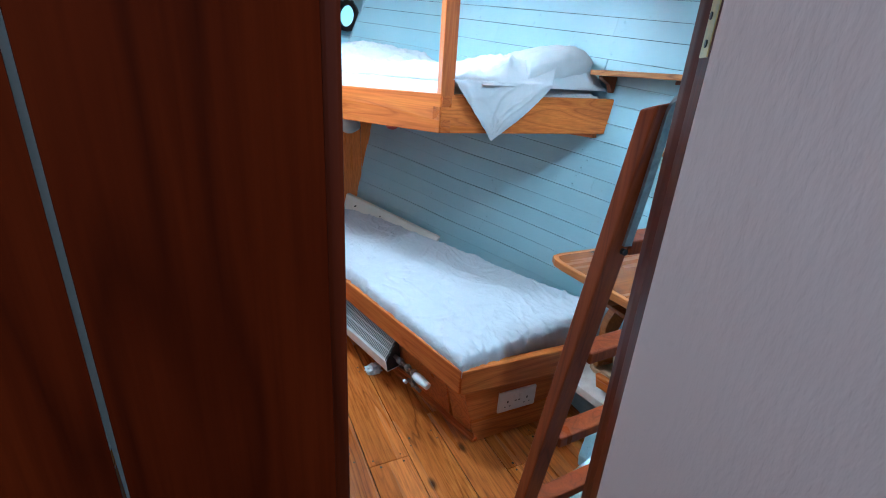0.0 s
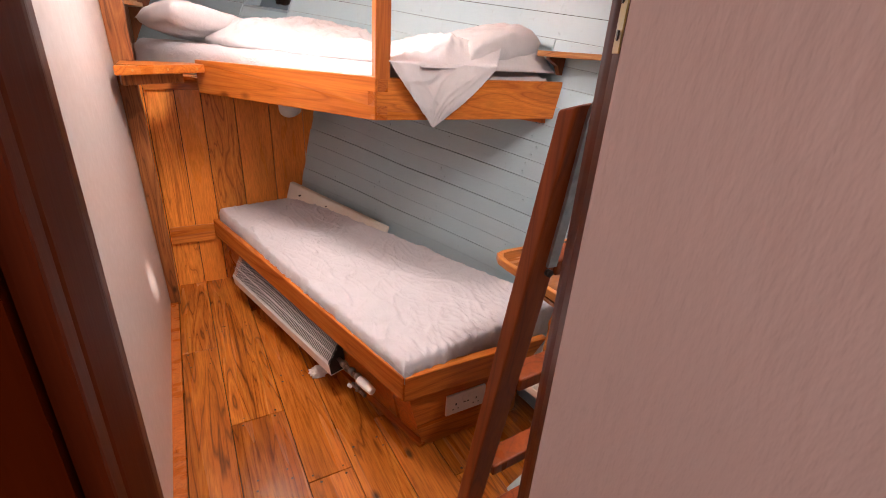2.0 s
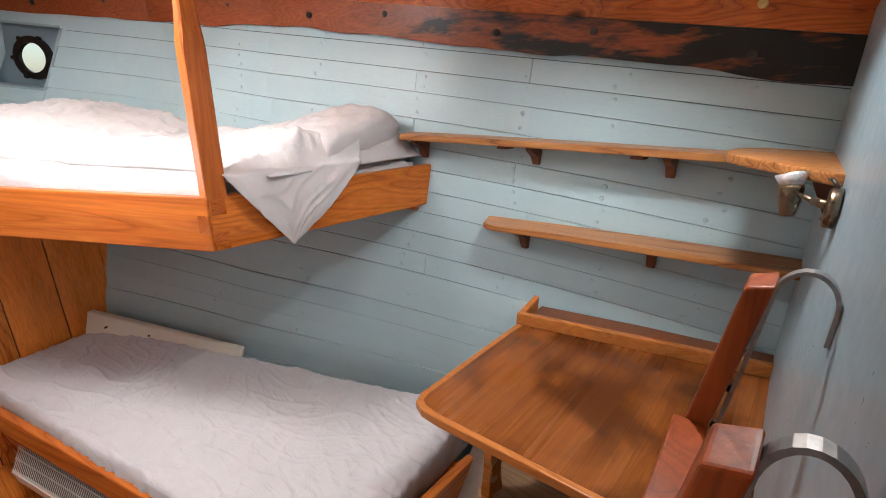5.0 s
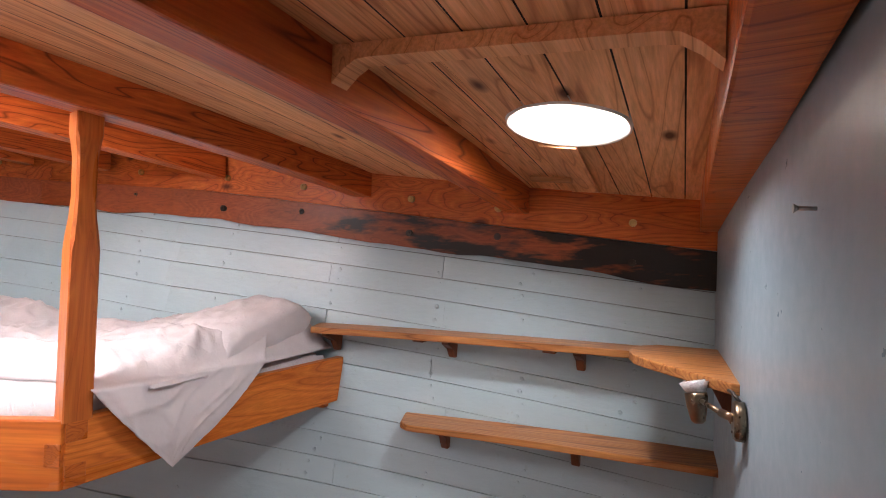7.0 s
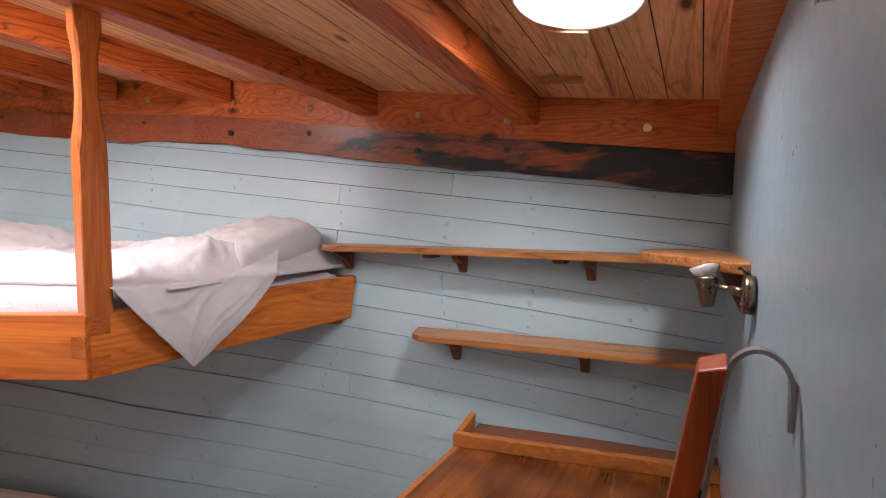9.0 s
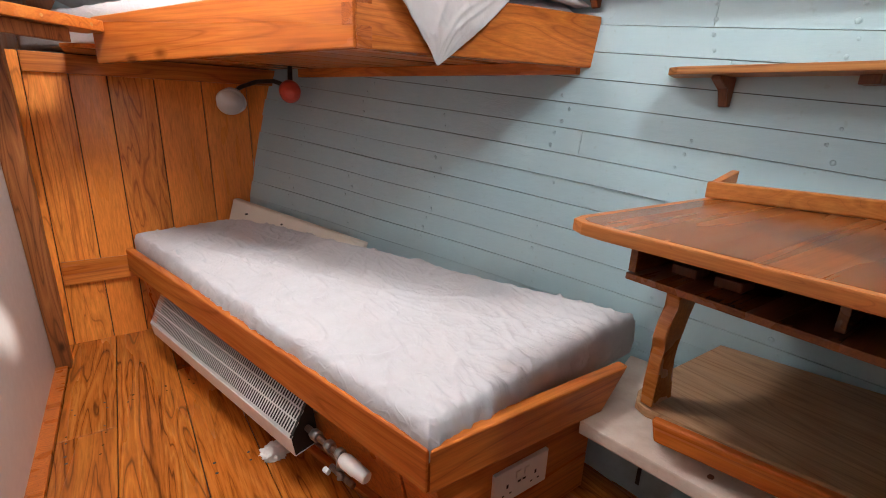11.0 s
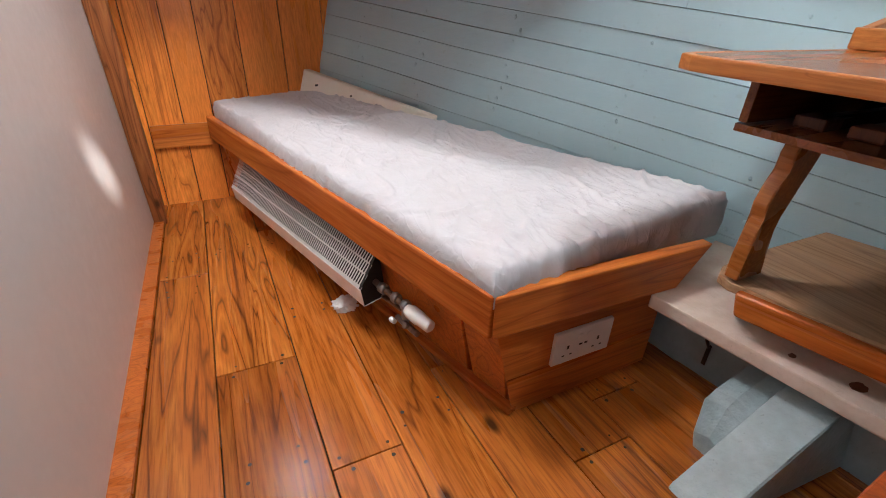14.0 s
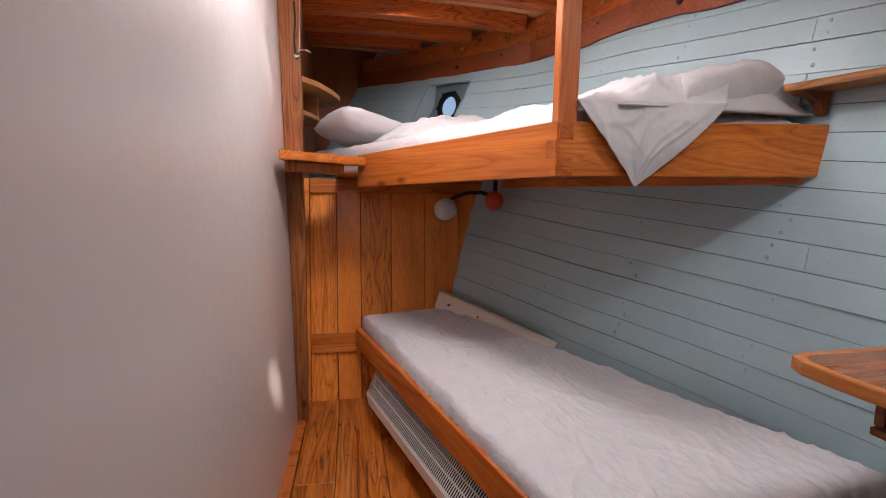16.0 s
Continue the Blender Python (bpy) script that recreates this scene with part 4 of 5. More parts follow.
def gp(u, v):
    return (a0.lerp(b0, u)).lerp(a1.lerp(b1, u), v)


for v0, v1 in ((0.0, 0.10), (0.36, 0.40), (0.62, 0.66), (0.93, 1.0)):
    grille.faces.new([grille.verts.new(p) for p in (gp(0, v0), gp(1, v0), gp(1, v1), gp(0, v1))])
for v0, v1 in ((0.10, 0.36), (0.40, 0.62), (0.66, 0.93)):
    for k in range(nn + 1):
        u0, u1 = max(0, (k - 0.24) / nn), min(1, (k + 0.24) / nn)
        sh = 0.4 / nn
        grille.faces.new([grille.verts.new(p) for p in (gp(u0, v0), gp(u1, v0), gp(min(1, u1 + sh), v1), gp(min(1, u0 + sh), v1))])
bmesh.ops.solidify(grille, geom=list(grille.faces), thickness=0.0015)
part("grille", grille, ENAMEL, conv)
# thin black sheet that paints the dark inside showing through the slots
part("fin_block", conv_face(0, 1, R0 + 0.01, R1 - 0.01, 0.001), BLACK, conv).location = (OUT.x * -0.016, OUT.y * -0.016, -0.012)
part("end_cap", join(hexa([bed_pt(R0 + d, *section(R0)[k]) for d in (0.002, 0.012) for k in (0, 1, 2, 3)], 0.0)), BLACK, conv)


def pp(s, o, z):
    return Vector(bed_pt(s, o, floor_z(1.5 + s) + z))


pipe = part("pipe", join(tube([pp(0.51, -0.022, 0.185), pp(0.44, -0.022, 0.183), pp(0.36, -0.022, 0.18), pp(0.30, -0.02, 0.18)], 0.010, 12), tube([pp(0.52, -0.05, 0.12), pp(0.36, -0.055, 0.12), pp(0.30, -0.06, 0.12)], 0.009, 10)), COPPER, conv, "tarnished pipe with fittings")
for s, w in ((0.47, 0.03), (0.40, 0.022), (0.35, 0.02)):
    part("nut", tube([pp(s, -0.022, 0.182), pp(s - w, -0.022, 0.182)], 0.0165, 6), STEEL, pipe)
part("elbow", tube([pp(0.34, -0.02, 0.18), pp(0.34, -0.02, 0.125)], 0.011, 10), STEEL, pipe)
valve = part("thermostat_valve", tube([pp(0.325, -0.018, 0.178), pp(0.315, -0.018, 0.178), pp(0.31, -0.018, 0.178), pp(0.27, -0.018, 0.177), pp(0.265, -0.018, 0.177), pp(0.225, -0.018, 0.176), pp(0.22, -0.018, 0.176)],
             [0.016, 0.019, 0.021, 0.021, 0.019, 0.0175, 0.012], 16), PLASTIC, conv, "white plastic thermostat valve head")
part("drain_tap", join(tube([pp(0.37, -0.012, 0.13), pp(0.27, -0.012, 0.125)], 0.009, 10), tube([pp(0.31, 0.006, 0.14), pp(0.31, -0.012, 0.128)], 0.0075, 10)), COPPER, conv)
part("drain_cap", tube([pp(0.385, 0.0, 0.12), pp(0.365, 0.0, 0.12)], 0.008, 10), PLASTIC, conv)

# crumpled tissue on the floor
bm = bmesh.new()
bmesh.ops.create_icosphere(bm, subdivisions=4, radius=0.034)
for v in bm.verts:
    n = v.co.normalized()
    r = 0.034 * (1 + 0.55 * fbm(n.x * 2.2, n.y * 2.2, n.z * 2.2 + 4) + 0.25 * fbm(n.x * 7, n.y * 7, n.z * 7))
    v.co = Vector((n.x * r * 1.2, n.y * r * 1.0, max(0.0, n.z * r * 0.55 + 0.012)))
    v.co += Vector((0.925, 2.16, floor_z(2.16) + 0.001))
tagged(part("tissue", smooth(bm), PAPER), "small crumpled scrap of white tissue on the floor", "tissue")

# ---- upper bunk ----
UA, UB, UC = Vector((1.19, 2.075)), Vector((0.615, 3.21)), Vector((2.06, 1.965))
upper = thing("upper_bunk", (1.6, 2.6, 1.24), "varnished pine upper bunk with finger-jointed rails", "bunk bed")
U_AL = (UB - UA).normalized()
U_IN = Vector((U_AL.y, -U_AL.x))


def rail(p, q, inward, z0, z1, dz, t=0.034, bev=0.006):
    return hexa([(*(r + o), z + d) for z in (z0, z1) for r, d, o in ((p, 0, Vector((0, 0))), (q, dz, Vector((0, 0))), (q, dz, inward * t), (p, 0, inward * t))], bev, 3)


END_AL = (UC - UA).normalized()
END_IN = Vector((-END_AL.y, END_AL.x))
part("front_rail", rail(UA, UB, U_IN, 1.236, 1.402, -0.026), PINE_UPPER, upper)
part("end_rail", rail(UA + END_AL * 0.006, UC, END_IN, 1.2365, 1.4015, 0.012), PINE_X, upper)
for k in range(3):
    z0 = 1.240 + 0.0535 * k
    if k == 1:
        c = [(*(UA + U_AL * e + U_IN * (-0.0012 + o)), z) for z in (z0, z0 + 0.053) for e, o in ((0.002, 0), (0.040, 0), (0.040, 0.004), (0.002, 0.004))]
    else:
        c = [(*(UA + END_AL * e + END_IN * (-0.0012 + o)), z) for z in (z0, z0 + 0.053) for e, o in ((0.008, 0), (0.050, 0), (0.050, 0.004), (0.008, 0.004))]
    part("finger_joint", hexa(c, 0.0008, 1), JOINT_END, upper, "darker end grain of a finger joint")
for k in range(12):
    y0 = 2.10 + 0.155 * k

    def xl(y):
        return UA.x + 0.045 + (UB.x - UA.x) * (y - UA.y) / (UB.y - UA.y) if y < 3.2 else 0.5
    part("base_slat", hexa([(x, y, z) for z in (1.268, 1.284) for x, y in ((xl(y0), y0), (hull_x(y0, 1.27) - 0.012, y0), (hull_x(y0 + 0.15, 1.27) - 0.012, y0 + 0.15), (xl(y0 + 0.15), y0 + 0.15))], 0.002, 1), PINE_X, upper)
part("cleat", hexa([(hull_x(y, 1.25) - d, y, z) for z in (1.225, 1.267) for y, d in ((2.0, 0.03), (3.4, 0.03), (3.4, 0.004), (2.0, 0.004))], 0.003), PINE_Y, upper)
# turned-down square post up to the deck beam
pm = Matrix.Translation((1.222, 2.098, 0)) @ Matrix.Rotation(math.atan2(END_AL.y, END_AL.x), 4, "Z")
pb = bmesh.new()
sects = []
for z, w in ((1.395, 0.030), (1.80, 0.030), (1.83, 0.0295), (1.88, 0.024), (1.93, 0.021), (2.03, 0.022), (2.075, 0.027), (2.09, 0.028), (2.137, 0.028)):
    c = 0.25 * w if 1.82 < z < 2.08 else 0.10 * w
    pts = [(-w + c, -w), (w - c, -w), (w, -w + c), (w, w - c), (w - c, w), (-w + c, w), (-w, w - c), (-w, -w + c)]
    sects.append([pb.verts.new(pm @ Vector((x, y, z))) for x, y in pts])
for a, b in zip(sects, sects[1:]):
    for k in range(8):
        pb.faces.new((a[k], a[(k + 1) % 8], b[(k + 1) % 8], b[k]))
pb.faces.new(sects[0])
pb.faces.new(sects[-1])
part("bunk_post", pb, PINE_Z, upper)
# ledge beside the bunk
ledge = thing("step_ledge", (0.45, 3.05, 1.33), "thick wooden step ledge with plugged screws", "ledge")
part("tread", prism([(WEST + 0.002, 2.83), (0.655, 3.13), (0.60, 3.24), (0.345, 3.24), (0.345, 3.212), (WEST + 0.002, 3.212)], 1.318, 1.358, 0.005), PINE_X, ledge)
part("bearer", hexa([(0.30, 2.90, 1.27), (0.55, 3.10, 1.27), (0.53, 3.13, 1.27), (0.29, 2.93, 1.27), (0.30, 2.90, 1.317), (0.55, 3.10, 1.317), (0.53, 3.13, 1.317), (0.29, 2.93, 1.317)], 0.003), POST, ledge)
for f in (0.18, 0.55, 0.9):
    p = Vector((WEST, 2.83, 1.338)).lerp(Vector((0.655, 3.13, 1.338)), f)
    d = Vector((0.62, -0.78, 0)) * 0.0015
    part("plug", tube([p - d, p + d], 0.006, 10), SHELF_EDGE, ledge)

# upper mattress
def um_top(x, y, u, v):
    return 0.004 * fbm(x * 4, y * 4, 1.5) + 0.5 * wrinkles(x, y, u, 0)


tagged(part("mattress", soft_slab([(UA.x + 0.045, UA.y + 0.035), (0.315, 3.95), (hull_x(3.95, 1.4) - 0.03, 3.95), (hull_x(2.04, 1.4) - 0.03, 2.02)], 1.287, 1.445, 60, 30, um_top, 0.004), SHEET),
       "upper bunk mattress in a white sheet", "mattress")


# rumpled duvet: a lumpy sheet over the mattress, with one corner hanging over the end rail
def ease(t):
    t = min(1.0, max(0.0, t))
    return t * t * (3 - 2 * t)


def duvet_z(x, y, v):
    h = 0.055 + 0.10 * v * ease((2.65 - y) / 0.4) + 0.075 * ease((y - 2.95) / 0.35)
    h += 0.035 * fbm(x * 2.4 + 1, y * 2.4, 2.2, 3) + 0.012 * fbm(x * 6.0, y * 6.0, 7.0, 3)
    crease = abs(noise.noise(Vector((x * 7, y * 7 + 0.7 * noise.noise(Vector((x * 6, y * 6, 1))), 3.3))))
    fine = abs(noise.noise(Vector((x * 15, y * 13 + 0.9 * noise.noise(Vector((x * 9, y * 9, 4))), 8.3))))
    return max(0.012, h + 0.014 * max(0.0, 0.2 - crease) / 0.2 + 0.006 * max(0.0, 0.15 - fine) / 0.15)


bm = bmesh.new()
nu, nv = 170, 74
grid = []
for i in range(nu + 1):
    u = i / nu
    row = []
    for j in range(nv + 1):
        v = j / nv
        y = 2.01 + u * 1.72
        fx = UA.x + 0.085 + (0.62 - UA.x) * max(0, (y - 2.07) / 1.13)
        fx = fx + (0.05 + 0.06 * fbm(y * 3, 0.5)) + 0.16 * max(0, u - 0.1)
        bx2 = hull_x(y, 1.5) - 0.02
        x = fx + (bx2 - fx) * v
        z = 1.447 + duvet_z(x, y, v) * (0.25 + 0.75 * min(1, 5 * v, 5 * (1 - v) + 0.2)) + 0.03 * v
        z = 1.448 + (z - 1.448) * ease(u / 0.07 + 0.12)
        row.append(bm.verts.new((x, y, z)))
    grid.append(row)
for i in range(nu):
    for j in range(nv):
        bm.faces.new((grid[i][j], grid[i + 1][j], grid[i + 1][j + 1], grid[i][j + 1]))
top_xy = np.array([(v.co.x, v.co.y) for row in grid for v in row])
top_z = np.array([v.co.z for row in grid for v in row])
ext = bmesh.ops.extrude_face_region(bm, geom=list(bm.faces))
for v in ext["geom"]:
    if isinstance(v, bmesh.types.BMVert):
        v.co.z = max(1.446, v.co.z - 0.05)
duvet = thing("duvet", (1.6, 2.8, 1.45), "rumpled white duvet with a corner hanging over the rail", "duvet")
part("cover", smooth(bm), DUVET, duvet)
# the hanging corner
bm = bmesh.new()
n = 60
grid = []
TIP = UA + END_AL * 0.25

def lie_on(x, y):
    return float(top_z[np.argmin((top_xy[:, 0] - x) ** 2 + (top_xy[:, 1] - y) ** 2)])


for i in range(n + 1):
    v = i / n
    row = []
    for j in range(n + 1):
        u = j / n
        inside = UA + END_AL * (0.05 + 0.62 * u) + END_IN * (0.24 + 0.05 * math.sin(u * 5.0))
        over = UA + END_AL * (0.052 + 0.47 * u) - END_IN * 0.014
        wob = fbm(u * 5, v * 5, 2)
        if v < 0.4:
            f = v / 0.4
            q = inside.lerp(over, f)
            z = 1.464 + (lie_on(inside.x, inside.y) - 0.012 - 1.464) * math.sqrt(max(0.0, 1 - f * f))
            z = max(z, lie_on(q.x, q.y) + 0.012 * min(1.0, 4 * f) - 0.008 * (1 - f)) * (1 - ease(4 * f - 3)) + 1.464 * ease(4 * f - 3)
            z += 0.006 * wob * math.sin(math.pi * f)
            p = Vector((*q, z))
        else:
            f = (v - 0.4) / 0.6
            q = over.lerp(TIP, f ** 1.12)
            fold = (0.010 * math.sin(u * 9 + f * 2 + 2.0 * fbm(u * 2, f * 2, 4.0)) * (0.35 + 0.6 * f) + 0.010 * wob * f) * (1 - f) * min(1, 4 * f)
            fold += 0.006 * (ridge(u * 4.0 + f * 2, f * 2.0, 4.2, 0.16) + 0.6 * ridge(u * 3.0 - f * 4, f * 4.0, 1.2, 0.14)) * min(1, 3 * (1 - f))
            p = Vector((*(q - END_IN * (0.004 + 0.020 * math.sin(math.pi * f) + fold)), 1.464 - (1.464 - 1.208) * f))
        row.append(bm.verts.new(p))
    grid.append(row)
for i in range(n):
    for j in range(n):
        bm.faces.new((grid[i][j], grid[i + 1][j], grid[i + 1][j + 1], grid[i][j + 1]))
bmesh.ops.remove_doubles(bm, verts=bm.verts, dist=0.0004)
bmesh.ops.solidify(bm, geom=list(bm.faces), thickness=0.0035)
part("hanging_corner", smooth(bm), DUVET, duvet)


def pillow(m, lx, ly, h, label):
    bm = bmesh.new()
    n = 30
    sides = []
    for sgn in (1, -1):
        g = []
        for i in range(n + 1):
            row = []
            for j in range(n + 1):
                u, v = 2 * i / n - 1, 2 * j / n - 1
                e = (1 - abs(u) ** 5.0) * (1 - abs(v) ** 4.0)
                k = 1 - 0.06 * (abs(u) * abs(v))
                z = sgn * h * max(0, e) ** 0.5 + 0.010 * fbm(u * 2.5 + 3, v * 2.5, sgn, 4) * e ** 0.3
                row.append(bm.verts.new(m @ Vector((lx * u * k, ly * v * k, z))))
            g.append(row)
        for i in range(n):
            for j in range(n):
                bm.faces.new((g[i][j], g[i + 1][j], g[i + 1][j + 1], g[i][j + 1]))
    bmesh.ops.remove_doubles(bm, verts=bm.verts, dist=0.001)
    return tagged(part("pillow", smooth(bm), DUVET), label, "pillow")


pillow(pose(1.775, 2.185, 1.535, 4, -13, 2), 0.205, 0.155, 0.082, "plump white pillow at the bunk's near end")
pillow(pose(0.70, 3.66, 1.545, -10, 10, 28), 0.30, 0.20, 0.075, "white pillow at the far end of the bunk")

# ---- reading lamp with a red base under the upper bunk ----
lampr = thing("reading_lamp", (1.38, 3.24, 1.235), "reading lamp with white shade, black arm and red base", "lamp")
part("base", tube([(1.378, 3.262, 1.158), (1.370, 3.235, 1.150), (1.360, 3.200, 1.138), (1.355, 3.185, 1.133)], [0.046, 0.052, 0.048, 0.018], 24), RED, lampr, "round red plastic base")
part("stem", tube([(1.376, 3.255, 1.155), (1.386, 3.275, 1.200), (1.390, 3.280, 1.2675)], 0.012, 10), BRONZE, lampr, "short black stem under the bunk")
part("arm", tube([(1.372, 3.262, 1.170), (1.32, 3.33, 1.195), (1.26, 3.42, 1.190), (1.205, 3.50, 1.165), (1.168, 3.545, 1.135)], 0.011, 10), BRONZE, lampr, "bent black arm")
shade = part("shade", tube([(1.176, 3.560, 1.140), (1.166, 3.540, 1.118), (1.150, 3.505, 1.090), (1.148, 3.498, 1.085), (1.150, 3.503, 1.089), (1.160, 3.525, 1.108)], [0.018, 0.052, 0.073, 0.071, 0.062, 0.020], 28), PLASTIC, lampr, "white bowl-shaped lamp shade")
part("bulb", tube([(1.161, 3.528, 1.110), (1.154, 3.512, 1.097), (1.151, 3.505, 1.091)], [0.020, 0.024, 0.010], 14), PLASTIC, shade)

# ---- shelves along the hull ----


def hull_shelf(name, y0, y1, z, out, t, label, brackets, tip, blocks=()):
    """A long shelf following the hull; out(y): its width there."""
    sh = thing(name, (hull_x(0.5 * (y0 + y1), z) - 0.06, 0.5 * (y0 + y1), z), label, "shelf", "wall shelves")
    n = 30
    poly = []
    for k in range(n + 1):
        y = y0 + (y1 - y0) * k / n
        poly.append((hull_x(y, z) - 0.004, y))
    for k in range(n, -1, -1):
        y = y0 + (y1 - y0) * k / n
        e = max(0.0, (y - (y1 - tip)) / tip)
        poly.append((hull_x(y, z) - 0.004 - max(0.012, out(y) * math.sqrt(max(0.0, 1 - e ** 2.4))), y))
    part("shelf_board", prism(poly, z - t / 2, z + t / 2, 0.004), SHELF, sh)
    for y, w, h in brackets:
        x = hull_x(y, z - 0.05)
        prof = [(-0.004, -t / 2 - 0.001), (-w, -t / 2 - 0.001), (-w, -t / 2 - 0.012), (-0.45 * w, -t / 2 - 0.035), (-0.30 * w, -t / 2 - h), (-0.012, -t / 2 - h)]
        bm = bmesh.new()
        aa = [bm.verts.new((x + px, y - 0.014, z + pz)) for px, pz in prof]
        bb = [bm.verts.new((x + px, y + 0.014, z + pz)) for px, pz in prof]
        bm.faces.new(aa)
        bm.faces.new(bb)
        for k in range(len(prof)):
            bm.faces.new((aa[k], aa[(k + 1) % len(prof)], bb[(k + 1) % len(prof)], bb[k]))
        bevelled(bm, 0.003, 1)
        part("bracket", bm, BRACKET, sh)
    for y, h in blocks:
        x = hull_x(y, z) - 0.004
        part("packing_block", hexa([(x - dx, y + dy, z + dz) for dz in (-t / 2 - h, -t / 2 - 0.001) for dx, dy in ((0.0, -0.022), (0.06, -0.022), (0.06, 0.022), (0.0, 0.022))], 0.003), BRACKET, sh)
    return sh


hull_shelf("wall_shelf", SOUTH + 0.004, 2.07, 1.528, lambda y: 0.125, 0.024, "long narrow wooden shelf with shaped brackets", [(1.985, 0.10, 0.075), (1.545, 0.09, 0.07), (1.10, 0.10, 0.075)], 0.05, [(1.66, 0.018), (1.20, 0.02)])
hull_shelf("wall_shelf", SOUTH + 0.004, 1.70, 1.222, lambda y: 0.135 + 0.02 * (1.7 - y), 0.022, "rounded wooden shelf with dark brackets", [(1.545, 0.10, 0.085), (1.105, 0.09, 0.085)], 0.10, [(1.235, 0.025), (0.80, 0.025)])
cs = thing("corner_shelf", (2.1, 0.75, 1.53), "rounded wooden corner shelf on the bulkhead", "shelf")
part("shelf_board", prism([(1.80, SOUTH + 0.012), (1.80, 0.70), (1.86, 0.765), (1.93, 0.845), (1.965, 0.885), (2.00, 0.912), (2.05, 0.928), (2.10, 0.925), (2.17, 0.905), (2.215, 0.86), (2.245, SOUTH + 0.03)], 1.5405, 1.566, 0.005), SHELF, cs)
part("bracket", hexa([(1.93, SOUTH + 0.001, 1.46), (1.955, SOUTH + 0.001, 1.46), (1.955, SOUTH + 0.02, 1.44), (1.93, SOUTH + 0.02, 1.44), (1.93, SOUTH + 0.001, 1.540), (1.955, SOUTH + 0.001, 1.540), (1.955, SOUTH + 0.07, 1.540), (1.93, SOUTH + 0.07, 1.540)], 0.003), BRACKET, cs)

# brass spot lamp on the bulkhead
LX, LZ, LY = 1.718, 1.512, 0.683
spot = thing("wall_spot_lamp", (LX, LY, LZ), "antique brass wall spot lamp with a glass bulb", "lamp")
part("mount", tube([(LX, LY + 0.0008, LZ), (LX, LY + 0.016, LZ), (LX, LY + 0.020, LZ)], [0.038, 0.038, 0.034], 28), BRASS, spot)
part("mount_screw", tube([(LX, LY + 0.018, LZ - 0.022), (LX, LY + 0.0225, LZ - 0.022)], 0.0035, 8), BRONZE, spot)
part("arm", join(tube([(LX + 0.004, LY + 0.016, LZ + 0.003), (LX + 0.030, LY + 0.038, LZ + 0.003)], 0.009, 12), tube([(LX + 0.030, LY + 0.038, LZ + 0.003), (LX + 0.104, LY + 0.074, LZ + 0.004)], 0.0055, 10)), BRASS, spot)
head_ob = part("lamp_head", tube([(LX + 0.111, LY + 0.075, LZ - 0.050), (LX + 0.112, LY + 0.076, LZ - 0.044), (LX + 0.115, LY + 0.079, LZ - 0.012), (LX + 0.117, LY + 0.081, LZ + 0.010), (LX + 0.118, LY + 0.082, LZ + 0.015)], [0.010, 0.0150, 0.0215, 0.0235, 0.0225], 24), BRASS, spot)
part("bulb", tube([(LX + 0.117, LY + 0.081, LZ + 0.012), (LX + 0.119, LY + 0.083, LZ + 0.022), (LX + 0.122, LY + 0.086, LZ + 0.037), (LX + 0.1235, LY + 0.0875, LZ + 0.041), (LX + 0.122, LY + 0.086, LZ + 0.037), (LX + 0.118, LY + 0.082, LZ + 0.027)], [0.018, 0.024, 0.031, 0.030, 0.026, 0.010], 28), CHROME, head_ob, "silvery reflector bulb")
part("cable", tube([(LX + 0.004, LY + 0.008, LZ + 0.036), (LX + 0.020, LY + 0.020, LZ + 0.050), (LX + 0.050, LY + 0.024, LZ + 0.046)], 0.0035, 8), BRONZE, spot)

# a screw in the bulkhead
tagged(part("wall_screw", join(tube([(1.27, SOUTH - 0.010, 1.879), (1.27, SOUTH + 0.014, 1.880)], 0.0025, 8), tube([(1.27, SOUTH + 0.014, 1.880), (1.27, SOUTH + 0.018, 1.880)], [0.003, 0.0058], 10)), STEEL), "steel screw standing proud of the blue bulkhead", "screw")

# ---- desk ----
desk = thing("desk", (1.75, 1.1, 0.75), "dark veneered desk flap with pale lipping and cubby", "desk")
DZ = 0.875
front = [(1.43, SOUTH + 0.003), (1.392, 1.38), (1.395, 1.43), (1.412, 1.465), (1.45, 1.478)]
back = [(hull_x(1.478, DZ) - 0.045, 1.478), (hull_x(1.1, DZ) - 0.03, 1.1), (hull_x(SOUTH, DZ) - 0.02, SOUTH + 0.003)]
inner = [(1.45, SOUTH + 0.003), (1.412, 1.385), (1.417, 1.43), (1.432, 1.452), (1.46, 1.458)]
back_in = [(hull_x(1.458, DZ) - 0.045, 1.458), (hull_x(1.1, DZ) - 0.03, 1.1), (hull_x(SOUTH, DZ) - 0.02, SOUTH + 0.003)]
part("desktop", prism(inner + back_in, DZ - 0.020, DZ + 0.0005, 0.0), DESK, desk)
lip = bmesh.new()
la = [(x, y) for x, y in front] + [(hull_x(1.478, DZ) - 0.045, 1.478)]
lb2 = [(x, y) for x, y in inner] + [(hull_x(1.458, DZ) - 0.045, 1.458)]
r4 = []
for (xa, ya), (xb, yb) in zip(la, lb2):
    r4.append([lip.verts.new(p) for p in ((xa, ya, DZ - 0.026), (xa, ya, DZ + 0.001), (xb, yb, DZ + 0.001), (xb, yb, DZ - 0.026))])
for a, b in zip(r4, r4[1:]):
    for k in range(4):
        lip.faces.new((a[k], a[(k + 1) % 4], b[(k + 1) % 4], b[k]))
lip.faces.new(r4[0])
lip.faces.new(r4[-1])
bmesh.ops.recalc_face_normals(lip, faces=lip.faces)
